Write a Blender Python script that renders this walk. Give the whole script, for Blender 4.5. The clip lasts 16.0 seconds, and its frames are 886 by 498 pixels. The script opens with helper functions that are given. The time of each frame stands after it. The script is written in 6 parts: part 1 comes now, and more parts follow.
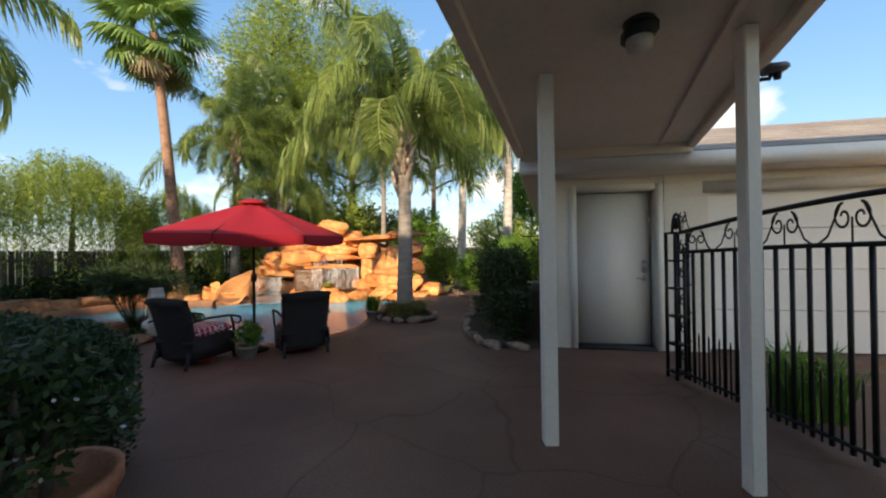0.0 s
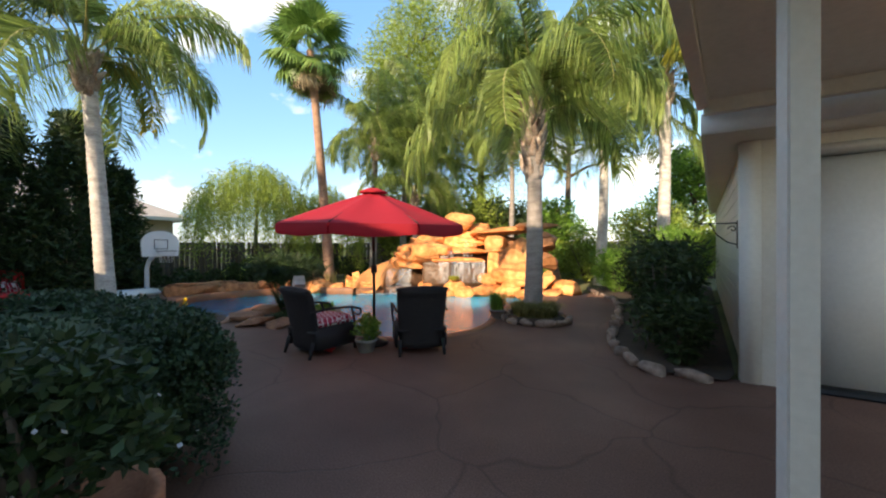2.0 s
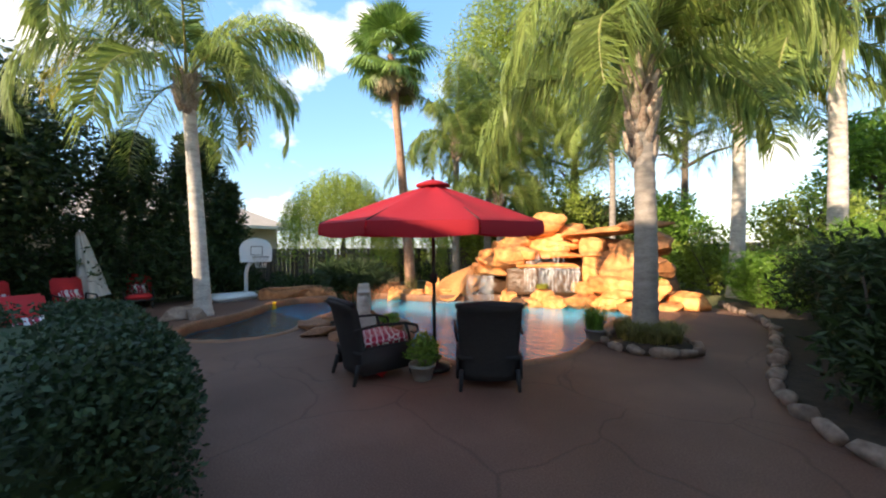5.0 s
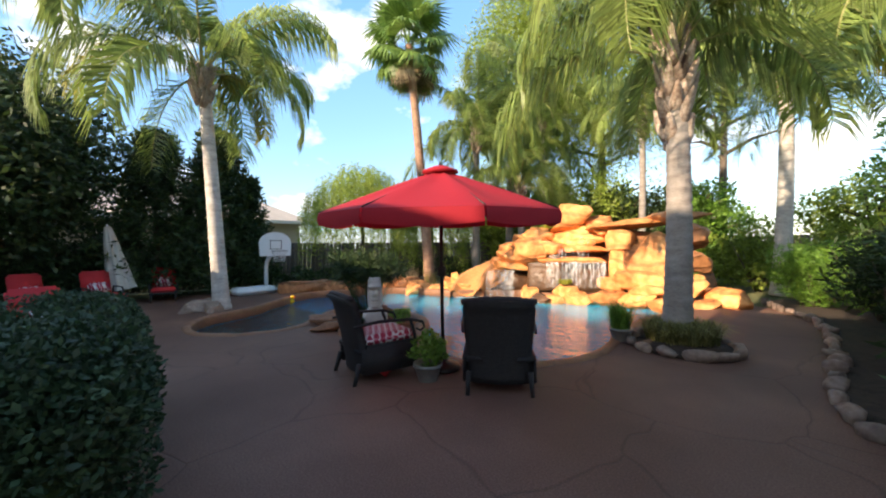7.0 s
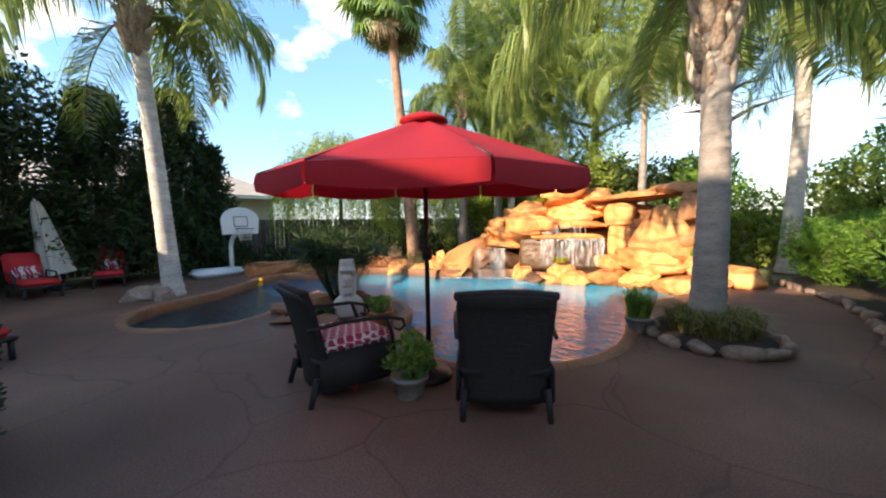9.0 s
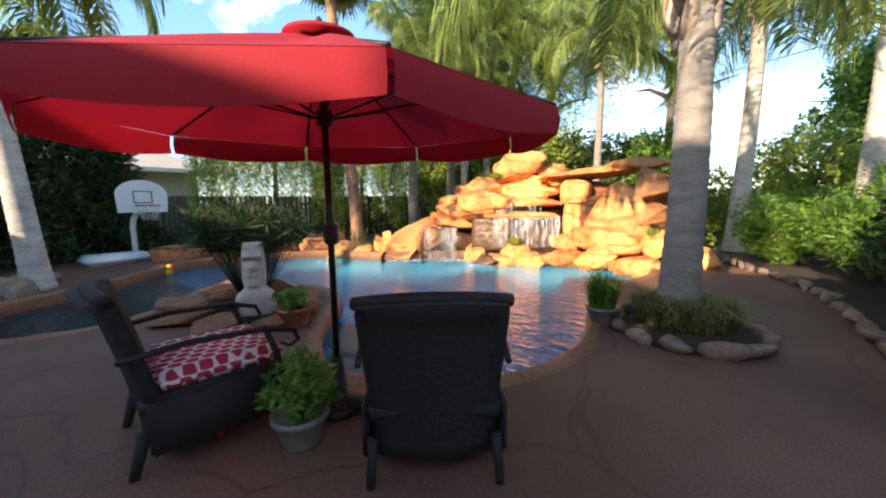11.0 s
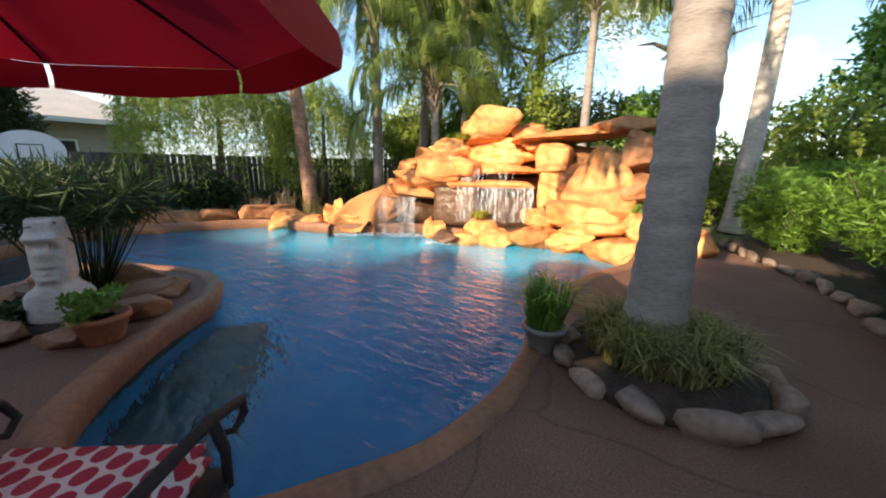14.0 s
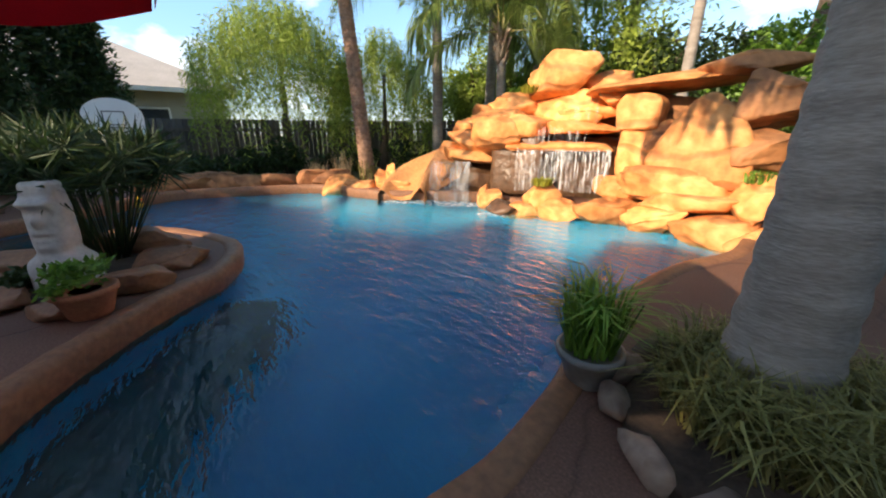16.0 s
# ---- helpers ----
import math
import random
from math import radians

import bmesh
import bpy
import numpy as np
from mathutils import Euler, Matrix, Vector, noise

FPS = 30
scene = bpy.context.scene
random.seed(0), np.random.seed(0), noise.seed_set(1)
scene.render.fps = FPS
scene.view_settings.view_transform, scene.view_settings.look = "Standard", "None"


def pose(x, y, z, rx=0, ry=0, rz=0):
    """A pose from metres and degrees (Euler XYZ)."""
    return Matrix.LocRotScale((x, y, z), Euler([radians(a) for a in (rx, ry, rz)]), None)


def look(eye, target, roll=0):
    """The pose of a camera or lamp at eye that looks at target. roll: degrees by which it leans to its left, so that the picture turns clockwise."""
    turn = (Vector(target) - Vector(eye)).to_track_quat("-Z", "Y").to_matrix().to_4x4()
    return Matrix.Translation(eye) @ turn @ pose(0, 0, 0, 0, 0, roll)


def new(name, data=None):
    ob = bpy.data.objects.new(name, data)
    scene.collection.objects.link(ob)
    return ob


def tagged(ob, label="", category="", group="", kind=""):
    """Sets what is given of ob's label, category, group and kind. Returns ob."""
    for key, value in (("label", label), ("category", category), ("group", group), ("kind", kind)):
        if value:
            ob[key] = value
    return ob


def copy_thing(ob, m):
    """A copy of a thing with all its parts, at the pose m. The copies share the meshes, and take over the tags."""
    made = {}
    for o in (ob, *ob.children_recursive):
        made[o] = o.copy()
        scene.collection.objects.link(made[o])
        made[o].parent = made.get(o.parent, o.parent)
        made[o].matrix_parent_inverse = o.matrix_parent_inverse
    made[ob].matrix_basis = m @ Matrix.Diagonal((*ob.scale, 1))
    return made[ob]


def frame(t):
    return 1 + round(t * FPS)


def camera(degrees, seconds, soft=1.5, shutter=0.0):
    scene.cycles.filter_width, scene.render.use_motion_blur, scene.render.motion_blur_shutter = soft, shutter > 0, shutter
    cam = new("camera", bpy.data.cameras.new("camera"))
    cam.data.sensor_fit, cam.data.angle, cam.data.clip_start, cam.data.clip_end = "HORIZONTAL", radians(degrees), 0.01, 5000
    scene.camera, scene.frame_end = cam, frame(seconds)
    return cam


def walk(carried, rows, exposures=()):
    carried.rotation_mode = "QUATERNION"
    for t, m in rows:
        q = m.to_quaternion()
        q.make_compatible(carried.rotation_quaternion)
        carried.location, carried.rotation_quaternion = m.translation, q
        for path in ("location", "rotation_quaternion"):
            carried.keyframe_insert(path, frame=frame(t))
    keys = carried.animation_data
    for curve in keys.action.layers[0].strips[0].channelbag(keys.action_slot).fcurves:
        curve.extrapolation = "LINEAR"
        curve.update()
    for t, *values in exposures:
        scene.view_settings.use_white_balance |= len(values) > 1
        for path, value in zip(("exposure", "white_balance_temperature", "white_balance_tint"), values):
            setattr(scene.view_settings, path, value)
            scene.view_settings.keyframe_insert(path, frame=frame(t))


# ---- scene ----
cam = camera(101.3, 16.0, soft=2.1)
PATH = [
    (0, (1.118, 1.003, 1.41), (0.757, 2.971, 1.421), -0.8),
    (0.5, (1.072, 1.169, 1.401), (0.544, 3.098, 1.402), 0.2),
    (1, (1.027, 1.352, 1.391), (0.328, 3.226, 1.38), -0.6),
    (1.5, (0.973, 1.565, 1.384), (0.095, 3.362, 1.374), 0.5),
    (2, (0.914, 1.789, 1.376), (-0.106, 3.509, 1.363), -0.3),
    (2.5, (0.849, 2.008, 1.368), (-0.264, 3.669, 1.354), -0.8),
    (3, (0.775, 2.202, 1.369), (-0.44, 3.792, 1.359), -0.6),
    (3.5, (0.656, 2.387, 1.369), (-0.623, 3.925, 1.37), -0.7),
    (4, (0.551, 2.544, 1.369), (-0.773, 4.043, 1.376), -0.8),
    (6.5, (0.526, 3.024, 1.326), (-0.975, 4.347, 1.34), -0.6),
    (7, (0.441, 3.116, 1.316), (-1.064, 4.434, 1.31), -0.8),
    (7.5, (0.271, 3.239, 1.309), (-1.221, 4.571, 1.268), -0.8),
    (8, (0.081, 3.403, 1.308), (-1.412, 4.731, 1.232), -1.0),
    (8.5, (-0.114, 3.569, 1.308), (-1.608, 4.894, 1.198), -0.9),
    (9, (-0.257, 3.72, 1.299), (-1.703, 5.095, 1.164), -1.1),
    (11.5, (-0.719, 4.746, 1.224), (-1.973, 6.28, 0.95), -0.9),
    (12, (-0.726, 5.012, 1.228), (-1.978, 6.542, 0.924), -1.0),
    (12.5, (-0.761, 5.259, 1.223), (-1.965, 6.822, 0.897), -0.8),
    (13, (-0.8, 5.512, 1.22), (-1.968, 7.096, 0.862), -0.7),
    (13.5, (-0.798, 5.76, 1.232), (-1.993, 7.317, 0.845), 0.1),
    (14, (-0.797, 5.986, 1.225), (-2.027, 7.503, 0.796), 0.5),
    (14.5, (-0.851, 6.182, 1.215), (-2.107, 7.661, 0.73), 0.2),
    (15, (-0.885, 6.384, 1.197), (-2.206, 7.788, 0.665), -0.1),
    (15.5, (-0.925, 6.599, 1.186), (-2.345, 7.884, 0.608), -0.7),
    (16, (-1.002, 6.768, 1.155), (-2.478, 7.974, 0.549), -0.3),
]
walk(cam, [(t, look(eye, target, roll)) for t, eye, target, roll in PATH],
     [(0, 0.6, 7600, 11), (1.2, 0.72, 7600, 11), (2.5, 1.1, 7600, 11), (7, 1.17, 7500, 12), (9, 1.22, 7400, 12), (12.5, 1.3, 7400, 12), (16, 1.0, 7400, 11)])

# light: low sun from behind the house, blue sky
world = bpy.data.worlds.new("sky_world")
scene.world = world
world.use_nodes = True
wn = world.node_tree
sky = wn.nodes.new("ShaderNodeTexSky")
sky.sky_type = "NISHITA"
sky.sun_disc = False
SUN_EL, SUN_AZ = 25.0, 182.0          # azimuth clockwise from +y
sky.sun_elevation, sky.sun_rotation = radians(SUN_EL), radians(SUN_AZ)
sky.air_density, sky.dust_density, sky.ozone_density = 1.3, 0.5, 3.0
wn.links.new(sky.outputs[0], wn.nodes["Background"].inputs[0])
wn.nodes["Background"].inputs[1].default_value = 0.15
sun = new("sun", bpy.data.lights.new("sun", "SUN"))
sun.data.energy, sun.data.angle, sun.data.color = 4.3, radians(0.6), (1.0, 0.85, 0.68)
sd = Vector((math.sin(radians(SUN_AZ)) * math.cos(radians(SUN_EL)), math.cos(radians(SUN_AZ)) * math.cos(radians(SUN_EL)), math.sin(radians(SUN_EL))))
sun.matrix_world = look(sd * 60, (0, 0, 0))


# ---- materials ----
def mat(name, a, b, scale=4.0, rough=0.7, bump=0.2, fine=40.0, metal=0.0, island=0.0, obj=0.0, thin=0.0, stretch=(1, 1, 1), spec=0.5, c=None, detail=0.02):
    """Two colours mixed by coarse and fine noise; island/obj: brightness change from piece to piece; thin: light that passes through."""
    m = bpy.data.materials.new(name)
    m.use_nodes = True
    nt = m.node_tree
    N, L = nt.nodes, nt.links
    p = N["Principled BSDF"]
    tc = N.new("ShaderNodeTexCoord")
    mp = N.new("ShaderNodeMapping")
    mp.inputs["Scale"].default_value = stretch
    L.new(tc.outputs["Object"], mp.inputs[0])
    n1 = N.new("ShaderNodeTexNoise")
    n1.inputs["Scale"].default_value, n1.inputs["Detail"].default_value = scale, 6
    n2 = N.new("ShaderNodeTexNoise")
    n2.inputs["Scale"].default_value, n2.inputs["Detail"].default_value = fine, 5
    L.new(mp.outputs[0], n1.inputs[0])
    L.new(mp.outputs[0], n2.inputs[0])
    ramp = N.new("ShaderNodeValToRGB")
    ramp.color_ramp.elements[0].position, ramp.color_ramp.elements[1].position = 0.34, 0.66
    ramp.color_ramp.elements[0].color, ramp.color_ramp.elements[1].color = (*a, 1), (*b, 1)
    if c:
        e = ramp.color_ramp.elements.new(0.5)
        e.color = (*c, 1)
    add = N.new("ShaderNodeMath")
    add.operation = "MULTIPLY_ADD"
    add.inputs[1].default_value, add.inputs[2].default_value = 0.45, 0.0
    L.new(n2.outputs["Fac"], add.inputs[0])
    mix = N.new("ShaderNodeMath")
    mix.operation = "MULTIPLY_ADD"
    mix.inputs[1].default_value = 0.55
    L.new(n1.outputs["Fac"], mix.inputs[0])
    L.new(add.outputs[0], mix.inputs[2])
    L.new(mix.outputs[0], ramp.inputs[0])
    col = ramp.outputs[0]
    if island or obj:
        if island:
            src = N.new("ShaderNodeNewGeometry").outputs["Random Per Island"]
        else:
            src = N.new("ShaderNodeObjectInfo").outputs["Random"]
        mr = N.new("ShaderNodeMapRange")
        k = island or obj
        mr.inputs["To Min"].default_value, mr.inputs["To Max"].default_value = 1 - k, 1 + k
        L.new(src, mr.inputs["Value"])
        hsv = N.new("ShaderNodeHueSaturation")
        L.new(mr.outputs[0], hsv.inputs["Value"])
        L.new(col, hsv.inputs["Color"])
        col = hsv.outputs[0]
    L.new(col, p.inputs["Base Color"])
    p.inputs["Roughness"].default_value, p.inputs["Metallic"].default_value = rough, metal
    p.inputs["Specular IOR Level"].default_value = spec
    if bump:
        bp = N.new("ShaderNodeBump")
        bp.inputs["Strength"].default_value, bp.inputs["Distance"].default_value = bump, detail
        L.new(mix.outputs[0], bp.inputs["Height"])
        L.new(bp.outputs[0], p.inputs["Normal"])
    if thin:
        tr = N.new("ShaderNodeBsdfTranslucent")
        L.new(col, tr.inputs["Color"])
        ms = N.new("ShaderNodeMixShader")
        ms.inputs[0].default_value = thin
        L.new(p.outputs[0], ms.inputs[1])
        L.new(tr.outputs[0], ms.inputs[2])
        L.new(ms.outputs[0], N["Material Output"].inputs[0])
    return m


M_DECK = mat("stamped_concrete", (0.088, 0.041, 0.029), (0.25, 0.132, 0.093), 0.55, 0.66, 0.12, 85, c=(0.15, 0.074, 0.052), spec=0.3)
M_COPING = mat("stained_coping", (0.15, 0.065, 0.036), (0.32, 0.145, 0.07), 1.6, 0.6, 0.45, 24)
M_ROCK = mat("orange_rock", (0.42, 0.14, 0.04), (0.9, 0.46, 0.18), 1.5, 0.75, 1.0, 7, c=(0.74, 0.29, 0.09), obj=0.18, detail=0.05)
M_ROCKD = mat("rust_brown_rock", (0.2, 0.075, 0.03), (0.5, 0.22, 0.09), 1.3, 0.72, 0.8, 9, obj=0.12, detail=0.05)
# wet rock, its colour also darkened to stand for shade in the recesses
M_ROCKWS = mat("wet_shaded_rock", (0.045, 0.026, 0.016), (0.15, 0.075, 0.038), 1.6, 0.4, 0.9, 10, obj=0.12, detail=0.05)
M_SLIDE = mat("rust_slide", (0.44, 0.17, 0.055), (0.7, 0.33, 0.12), 1.2, 0.55, 0.3, 18)
M_STONE = mat("border_stone", (0.16, 0.1, 0.075), (0.36, 0.26, 0.2), 3.0, 0.8, 0.6, 18, obj=0.3)
M_SOIL = mat("dark_mulch", (0.022, 0.014, 0.01), (0.07, 0.045, 0.03), 9, 0.95, 1.0, 40)
M_GROUND = mat("dry_lawn", (0.07, 0.085, 0.03), (0.2, 0.19, 0.08), 0.6, 0.95, 0.6, 30)
M_BASIN = mat("pool_plaster", (0.01, 0.24, 0.36), (0.02, 0.35, 0.47), 1.2, 0.6, 0.1, 20)
M_WALL = mat("cream_paint", (0.66, 0.6, 0.52), (0.76, 0.7, 0.62), 1.3, 0.65, 0.12, 30)
M_STUCCO = mat("beige_stucco", (0.36, 0.32, 0.26), (0.46, 0.41, 0.34), 1.3, 0.8, 0.15, 30)
M_TRIM = mat("white_trim_paint", (0.72, 0.68, 0.62), (0.82, 0.78, 0.72), 1.6, 0.55, 0.1, 30)
M_SOFFIT = mat("aged_soffit_paint", (0.62, 0.55, 0.47), (0.74, 0.66, 0.57), 1.0, 0.7, 0.15, 24)
M_DOOR = mat("door_paint", (0.72, 0.69, 0.66), (0.8, 0.77, 0.74), 1.2, 0.45, 0.08, 30)
M_SHINGLE = mat("roof_shingle", (0.2, 0.17, 0.15), (0.34, 0.3, 0.27), 2.0, 0.9, 0.5, 30, obj=0.12)
M_ROOF2 = mat("tan_shingle", (0.42, 0.36, 0.3), (0.58, 0.5, 0.43), 1.5, 0.9, 0.3, 20)
M_IRON = mat("black_iron", (0.012, 0.011, 0.012), (0.03, 0.028, 0.028), 8, 0.45, 0.2, 60, metal=0.4)
M_STEEL = mat("brushed_steel", (0.5, 0.5, 0.5), (0.65, 0.65, 0.65), 8, 0.3, 0.05, 60, metal=1.0)
M_WICKER = mat("dark_wicker", (0.008, 0.006, 0.008), (0.022, 0.018, 0.019), 24, 0.68, 1.0, 60, stretch=(1, 1, 3.5), detail=0.012)
M_RED = mat("red_canvas", (0.37, 0.008, 0.02), (0.47, 0.014, 0.03), 1.5, 0.8, 0.15, 120, thin=0.24)
M_REDC = mat("red_cushion", (0.5, 0.015, 0.02), (0.62, 0.03, 0.035), 2, 0.85, 0.2, 90)
M_CANVAS = mat("faded_white_canvas", (0.5, 0.47, 0.42), (0.66, 0.62, 0.56), 3, 0.85, 0.3, 60)
M_WHITE = mat("white_plastic", (0.74, 0.76, 0.78), (0.82, 0.84, 0.86), 3, 0.4, 0.05, 40)
M_TERRA = mat("terracotta", (0.32, 0.11, 0.055), (0.5, 0.2, 0.1), 5, 0.8, 0.3, 40)
M_CERAM = mat("glazed_pot", (0.14, 0.13, 0.13), (0.24, 0.22, 0.2), 6, 0.4, 0.2, 40)
M_STATUE = mat("pale_cast_stone", (0.42, 0.39, 0.36), (0.62, 0.58, 0.54), 6, 0.85, 0.5, 30)
M_WOOD = mat("weathered_fence", (0.075, 0.06, 0.05), (0.17, 0.14, 0.12), 2.0, 0.9, 0.6, 30, obj=0.3, stretch=(6, 6, 0.6))
M_TRUNK = mat("grey_palm_bark", (0.2, 0.17, 0.15), (0.36, 0.32, 0.29), 3.5, 0.85, 0.6, 26, stretch=(1, 1, 4))
M_TRUNKP = mat("pale_palm_bark", (0.34, 0.3, 0.27), (0.68, 0.63, 0.58), 3.5, 0.85, 0.7, 18, stretch=(1, 1, 3))
M_BOOT = mat("palm_boot_fibre", (0.2, 0.12, 0.08), (0.55, 0.46, 0.38), 4, 0.9, 0.8, 30, island=0.3)
M_FANTR = mat("red_brown_bark", (0.16, 0.085, 0.055), (0.4, 0.24, 0.16), 6, 0.9, 0.9, 30, island=0.25)
M_BARK = mat("brown_bark", (0.06, 0.045, 0.035), (0.16, 0.12, 0.09), 4, 0.9, 0.8, 24, stretch=(1, 1, 0.3))
M_PALM = mat("palm_leaf", (0.13, 0.2, 0.042), (0.34, 0.42, 0.125), 0.7, 0.42, 0, 12, island=0.45, thin=0.5)
M_PALMY = mat("yellowing_palm_leaf", (0.2, 0.22, 0.03), (0.42, 0.38, 0.06), 0.9, 0.5, 0, 12, island=0.3, thin=0.35)
M_RIB = mat("palm_rib", (0.22, 0.22, 0.07), (0.4, 0.36, 0.14), 3, 0.5, 0.1, 30)
M_FAN = mat("fan_palm_leaf", (0.1, 0.19, 0.04), (0.24, 0.36, 0.09), 0.9, 0.4, 0, 10, island=0.3, thin=0.3)
M_LEAFD = mat("dark_leaf", (0.022, 0.045, 0.012), (0.05, 0.085, 0.022), 1.5, 0.55, 0, 12, island=0.45, thin=0.25)
M_HEDGE = mat("hedge_leaf", (0.02, 0.045, 0.018), (0.045, 0.08, 0.03), 1.5, 0.6, 0, 12, island=0.45, thin=0.2)
M_LEAFG = mat("bright_leaf", (0.09, 0.2, 0.025), (0.2, 0.36, 0.055), 1.2, 0.5, 0, 12, island=0.4, thin=0.35)
M_LEAFY = mat("yellow_green_leaf", (0.16, 0.24, 0.035), (0.37, 0.46, 0.09), 0.8, 0.55, 0, 12, island=0.35, thin=0.4)
M_GRASS = mat("border_grass", (0.12, 0.125, 0.028), (0.32, 0.28, 0.1), 3, 0.6, 0, 20, island=0.4, thin=0.3)
M_DRY = mat("dry_reed", (0.25, 0.19, 0.11), (0.45, 0.36, 0.24), 3, 0.8, 0, 20, island=0.3, thin=0.3)
M_FLOWER = mat("white_petal", (0.6, 0.58, 0.6), (0.75, 0.72, 0.75), 5, 0.6, 0, 30, thin=0.3)
M_LIME = mat("lime_moss", (0.22, 0.24, 0.02), (0.4, 0.4, 0.05), 3, 0.6, 0, 20, island=0.35, thin=0.3)
M_DUCK = mat("yellow_vinyl", (0.75, 0.42, 0.01), (0.85, 0.5, 0.02), 4, 0.4, 0, 30)
M_DARK = mat("dark_rubber", (0.012, 0.012, 0.013), (0.03, 0.03, 0.03), 6, 0.6, 0.1, 40)
M_NET = mat("white_net", (0.6, 0.6, 0.6), (0.7, 0.7, 0.7), 5, 0.7, 0, 30)


def add_lines(m, scale, width, dark, wave=False, depth=0.4):
    """Dark irregular joints or strata over a material, sunk a little."""
    nt = m.node_tree
    N, L = nt.nodes, nt.links
    p = N["Principled BSDF"]
    old = p.inputs["Base Color"].links[0].from_socket
    tc = N.new("ShaderNodeTexCoord")
    wob = N.new("ShaderNodeTexNoise")
    wob.inputs["Scale"].default_value = scale * 1.6
    add = N.new("ShaderNodeVectorMath")
    add.operation = "MULTIPLY_ADD"
    add.inputs[1].default_value = (0.35 / scale,) * 3
    L.new(tc.outputs["Object"], wob.inputs["Vector"])
    L.new(wob.outputs["Color"], add.inputs[0])
    L.new(tc.outputs["Object"], add.inputs[2])
    if wave:
        v = N.new("ShaderNodeTexWave")
        v.bands_direction = "Z"
        v.inputs["Scale"].default_value, v.inputs["Distortion"].default_value, v.inputs["Detail"].default_value = scale, 5.0, 3.0
        out = v.outputs["Fac"]
    else:
        v = N.new("ShaderNodeTexVoronoi")
        v.feature = "DISTANCE_TO_EDGE"
        v.inputs["Scale"].default_value = scale
        out = v.outputs["Distance"]
    L.new(add.outputs[0], v.inputs["Vector"])
    mr = N.new("ShaderNodeMapRange")
    mr.inputs["From Min"].default_value, mr.inputs["From Max"].default_value = 0.0, width
    mr.inputs["To Min"].default_value, mr.inputs["To Max"].default_value = dark, 1.0
    L.new(out, mr.inputs["Value"])
    mul = N.new("ShaderNodeMix")
    mul.data_type, mul.blend_type = "RGBA", "MULTIPLY"
    mul.inputs["Factor"].default_value = 1.0
    L.new(old, mul.inputs["A"])
    L.new(mr.outputs[0], mul.inputs["B"])
    L.new(mul.outputs["Result"], p.inputs["Base Color"])
    b2 = N.new("ShaderNodeBump")
    b2.inputs["Strength"].default_value, b2.inputs["Distance"].default_value = depth, 0.04
    L.new(mr.outputs[0], b2.inputs["Height"])
    if p.inputs["Normal"].links:
        L.new(p.inputs["Normal"].links[0].from_socket, b2.inputs["Normal"])
    L.new(b2.outputs[0], p.inputs["Normal"])


add_lines(M_ROCK, 0.9, 0.22, 0.62, True, 0.9)
add_lines(M_ROCKD, 0.9, 0.22, 0.6, True, 0.9)
add_lines(M_DECK, 0.75, 0.012, 0.72, False, 0.25)


def water_material():
    m = bpy.data.materials.new("pool_water")
    m.use_nodes = True
    nt = m.node_tree
    N, L = nt.nodes, nt.links
    N.remove(N["Principled BSDF"])
    tc = N.new("ShaderNodeTexCoord")
    mp = N.new("ShaderNodeMapping")
    mp.inputs["Rotation"].default_value = (0, 0, radians(40))
    mp.inputs["Scale"].default_value = (0.8, 2.0, 1)
    L.new(tc.outputs["Object"], mp.inputs[0])
    n1 = N.new("ShaderNodeTexNoise")
    n1.inputs["Scale"].default_value, n1.inputs["Detail"].default_value = 4.5, 3
    n2 = N.new("ShaderNodeTexNoise")
    n2.inputs["Scale"].default_value, n2.inputs["Detail"].default_value = 16, 2
    L.new(mp.outputs[0], n1.inputs[0])
    L.new(mp.outputs[0], n2.inputs[0])
    ad = N.new("ShaderNodeMath")
    ad.operation = "MULTIPLY_ADD"
    ad.inputs[1].default_value = 0.3
    L.new(n2.outputs["Fac"], ad.inputs[0])
    L.new(n1.outputs["Fac"], ad.inputs[2])
    bp = N.new("ShaderNodeBump")
    bp.inputs["Strength"].default_value, bp.inputs["Distance"].default_value = 0.5, 0.09
    L.new(ad.outputs[0], bp.inputs["Height"])
    fr = N.new("ShaderNodeFresnel")
    fr.inputs["IOR"].default_value = 1.33
    L.new(bp.outputs[0], fr.inputs["Normal"])
    rf = N.new("ShaderNodeBsdfRefraction")
    rf.inputs["IOR"].default_value, rf.inputs["Roughness"].default_value = 1.33, 0.02
    rf.inputs["Color"].default_value = (0.34, 0.74, 0.92, 1)
    gl = N.new("ShaderNodeBsdfGlossy")
    gl.inputs["Roughness"].default_value = 0.03
    L.new(bp.outputs[0], rf.inputs["Normal"])
    L.new(bp.outputs[0], gl.inputs["Normal"])
    ms = N.new("ShaderNodeMixShader")
    L.new(fr.outputs[0], ms.inputs[0])
    L.new(rf.outputs[0], ms.inputs[1])
    L.new(gl.outputs[0], ms.inputs[2])
    L.new(ms.outputs[0], N["Material Output"].inputs[0])
    return m


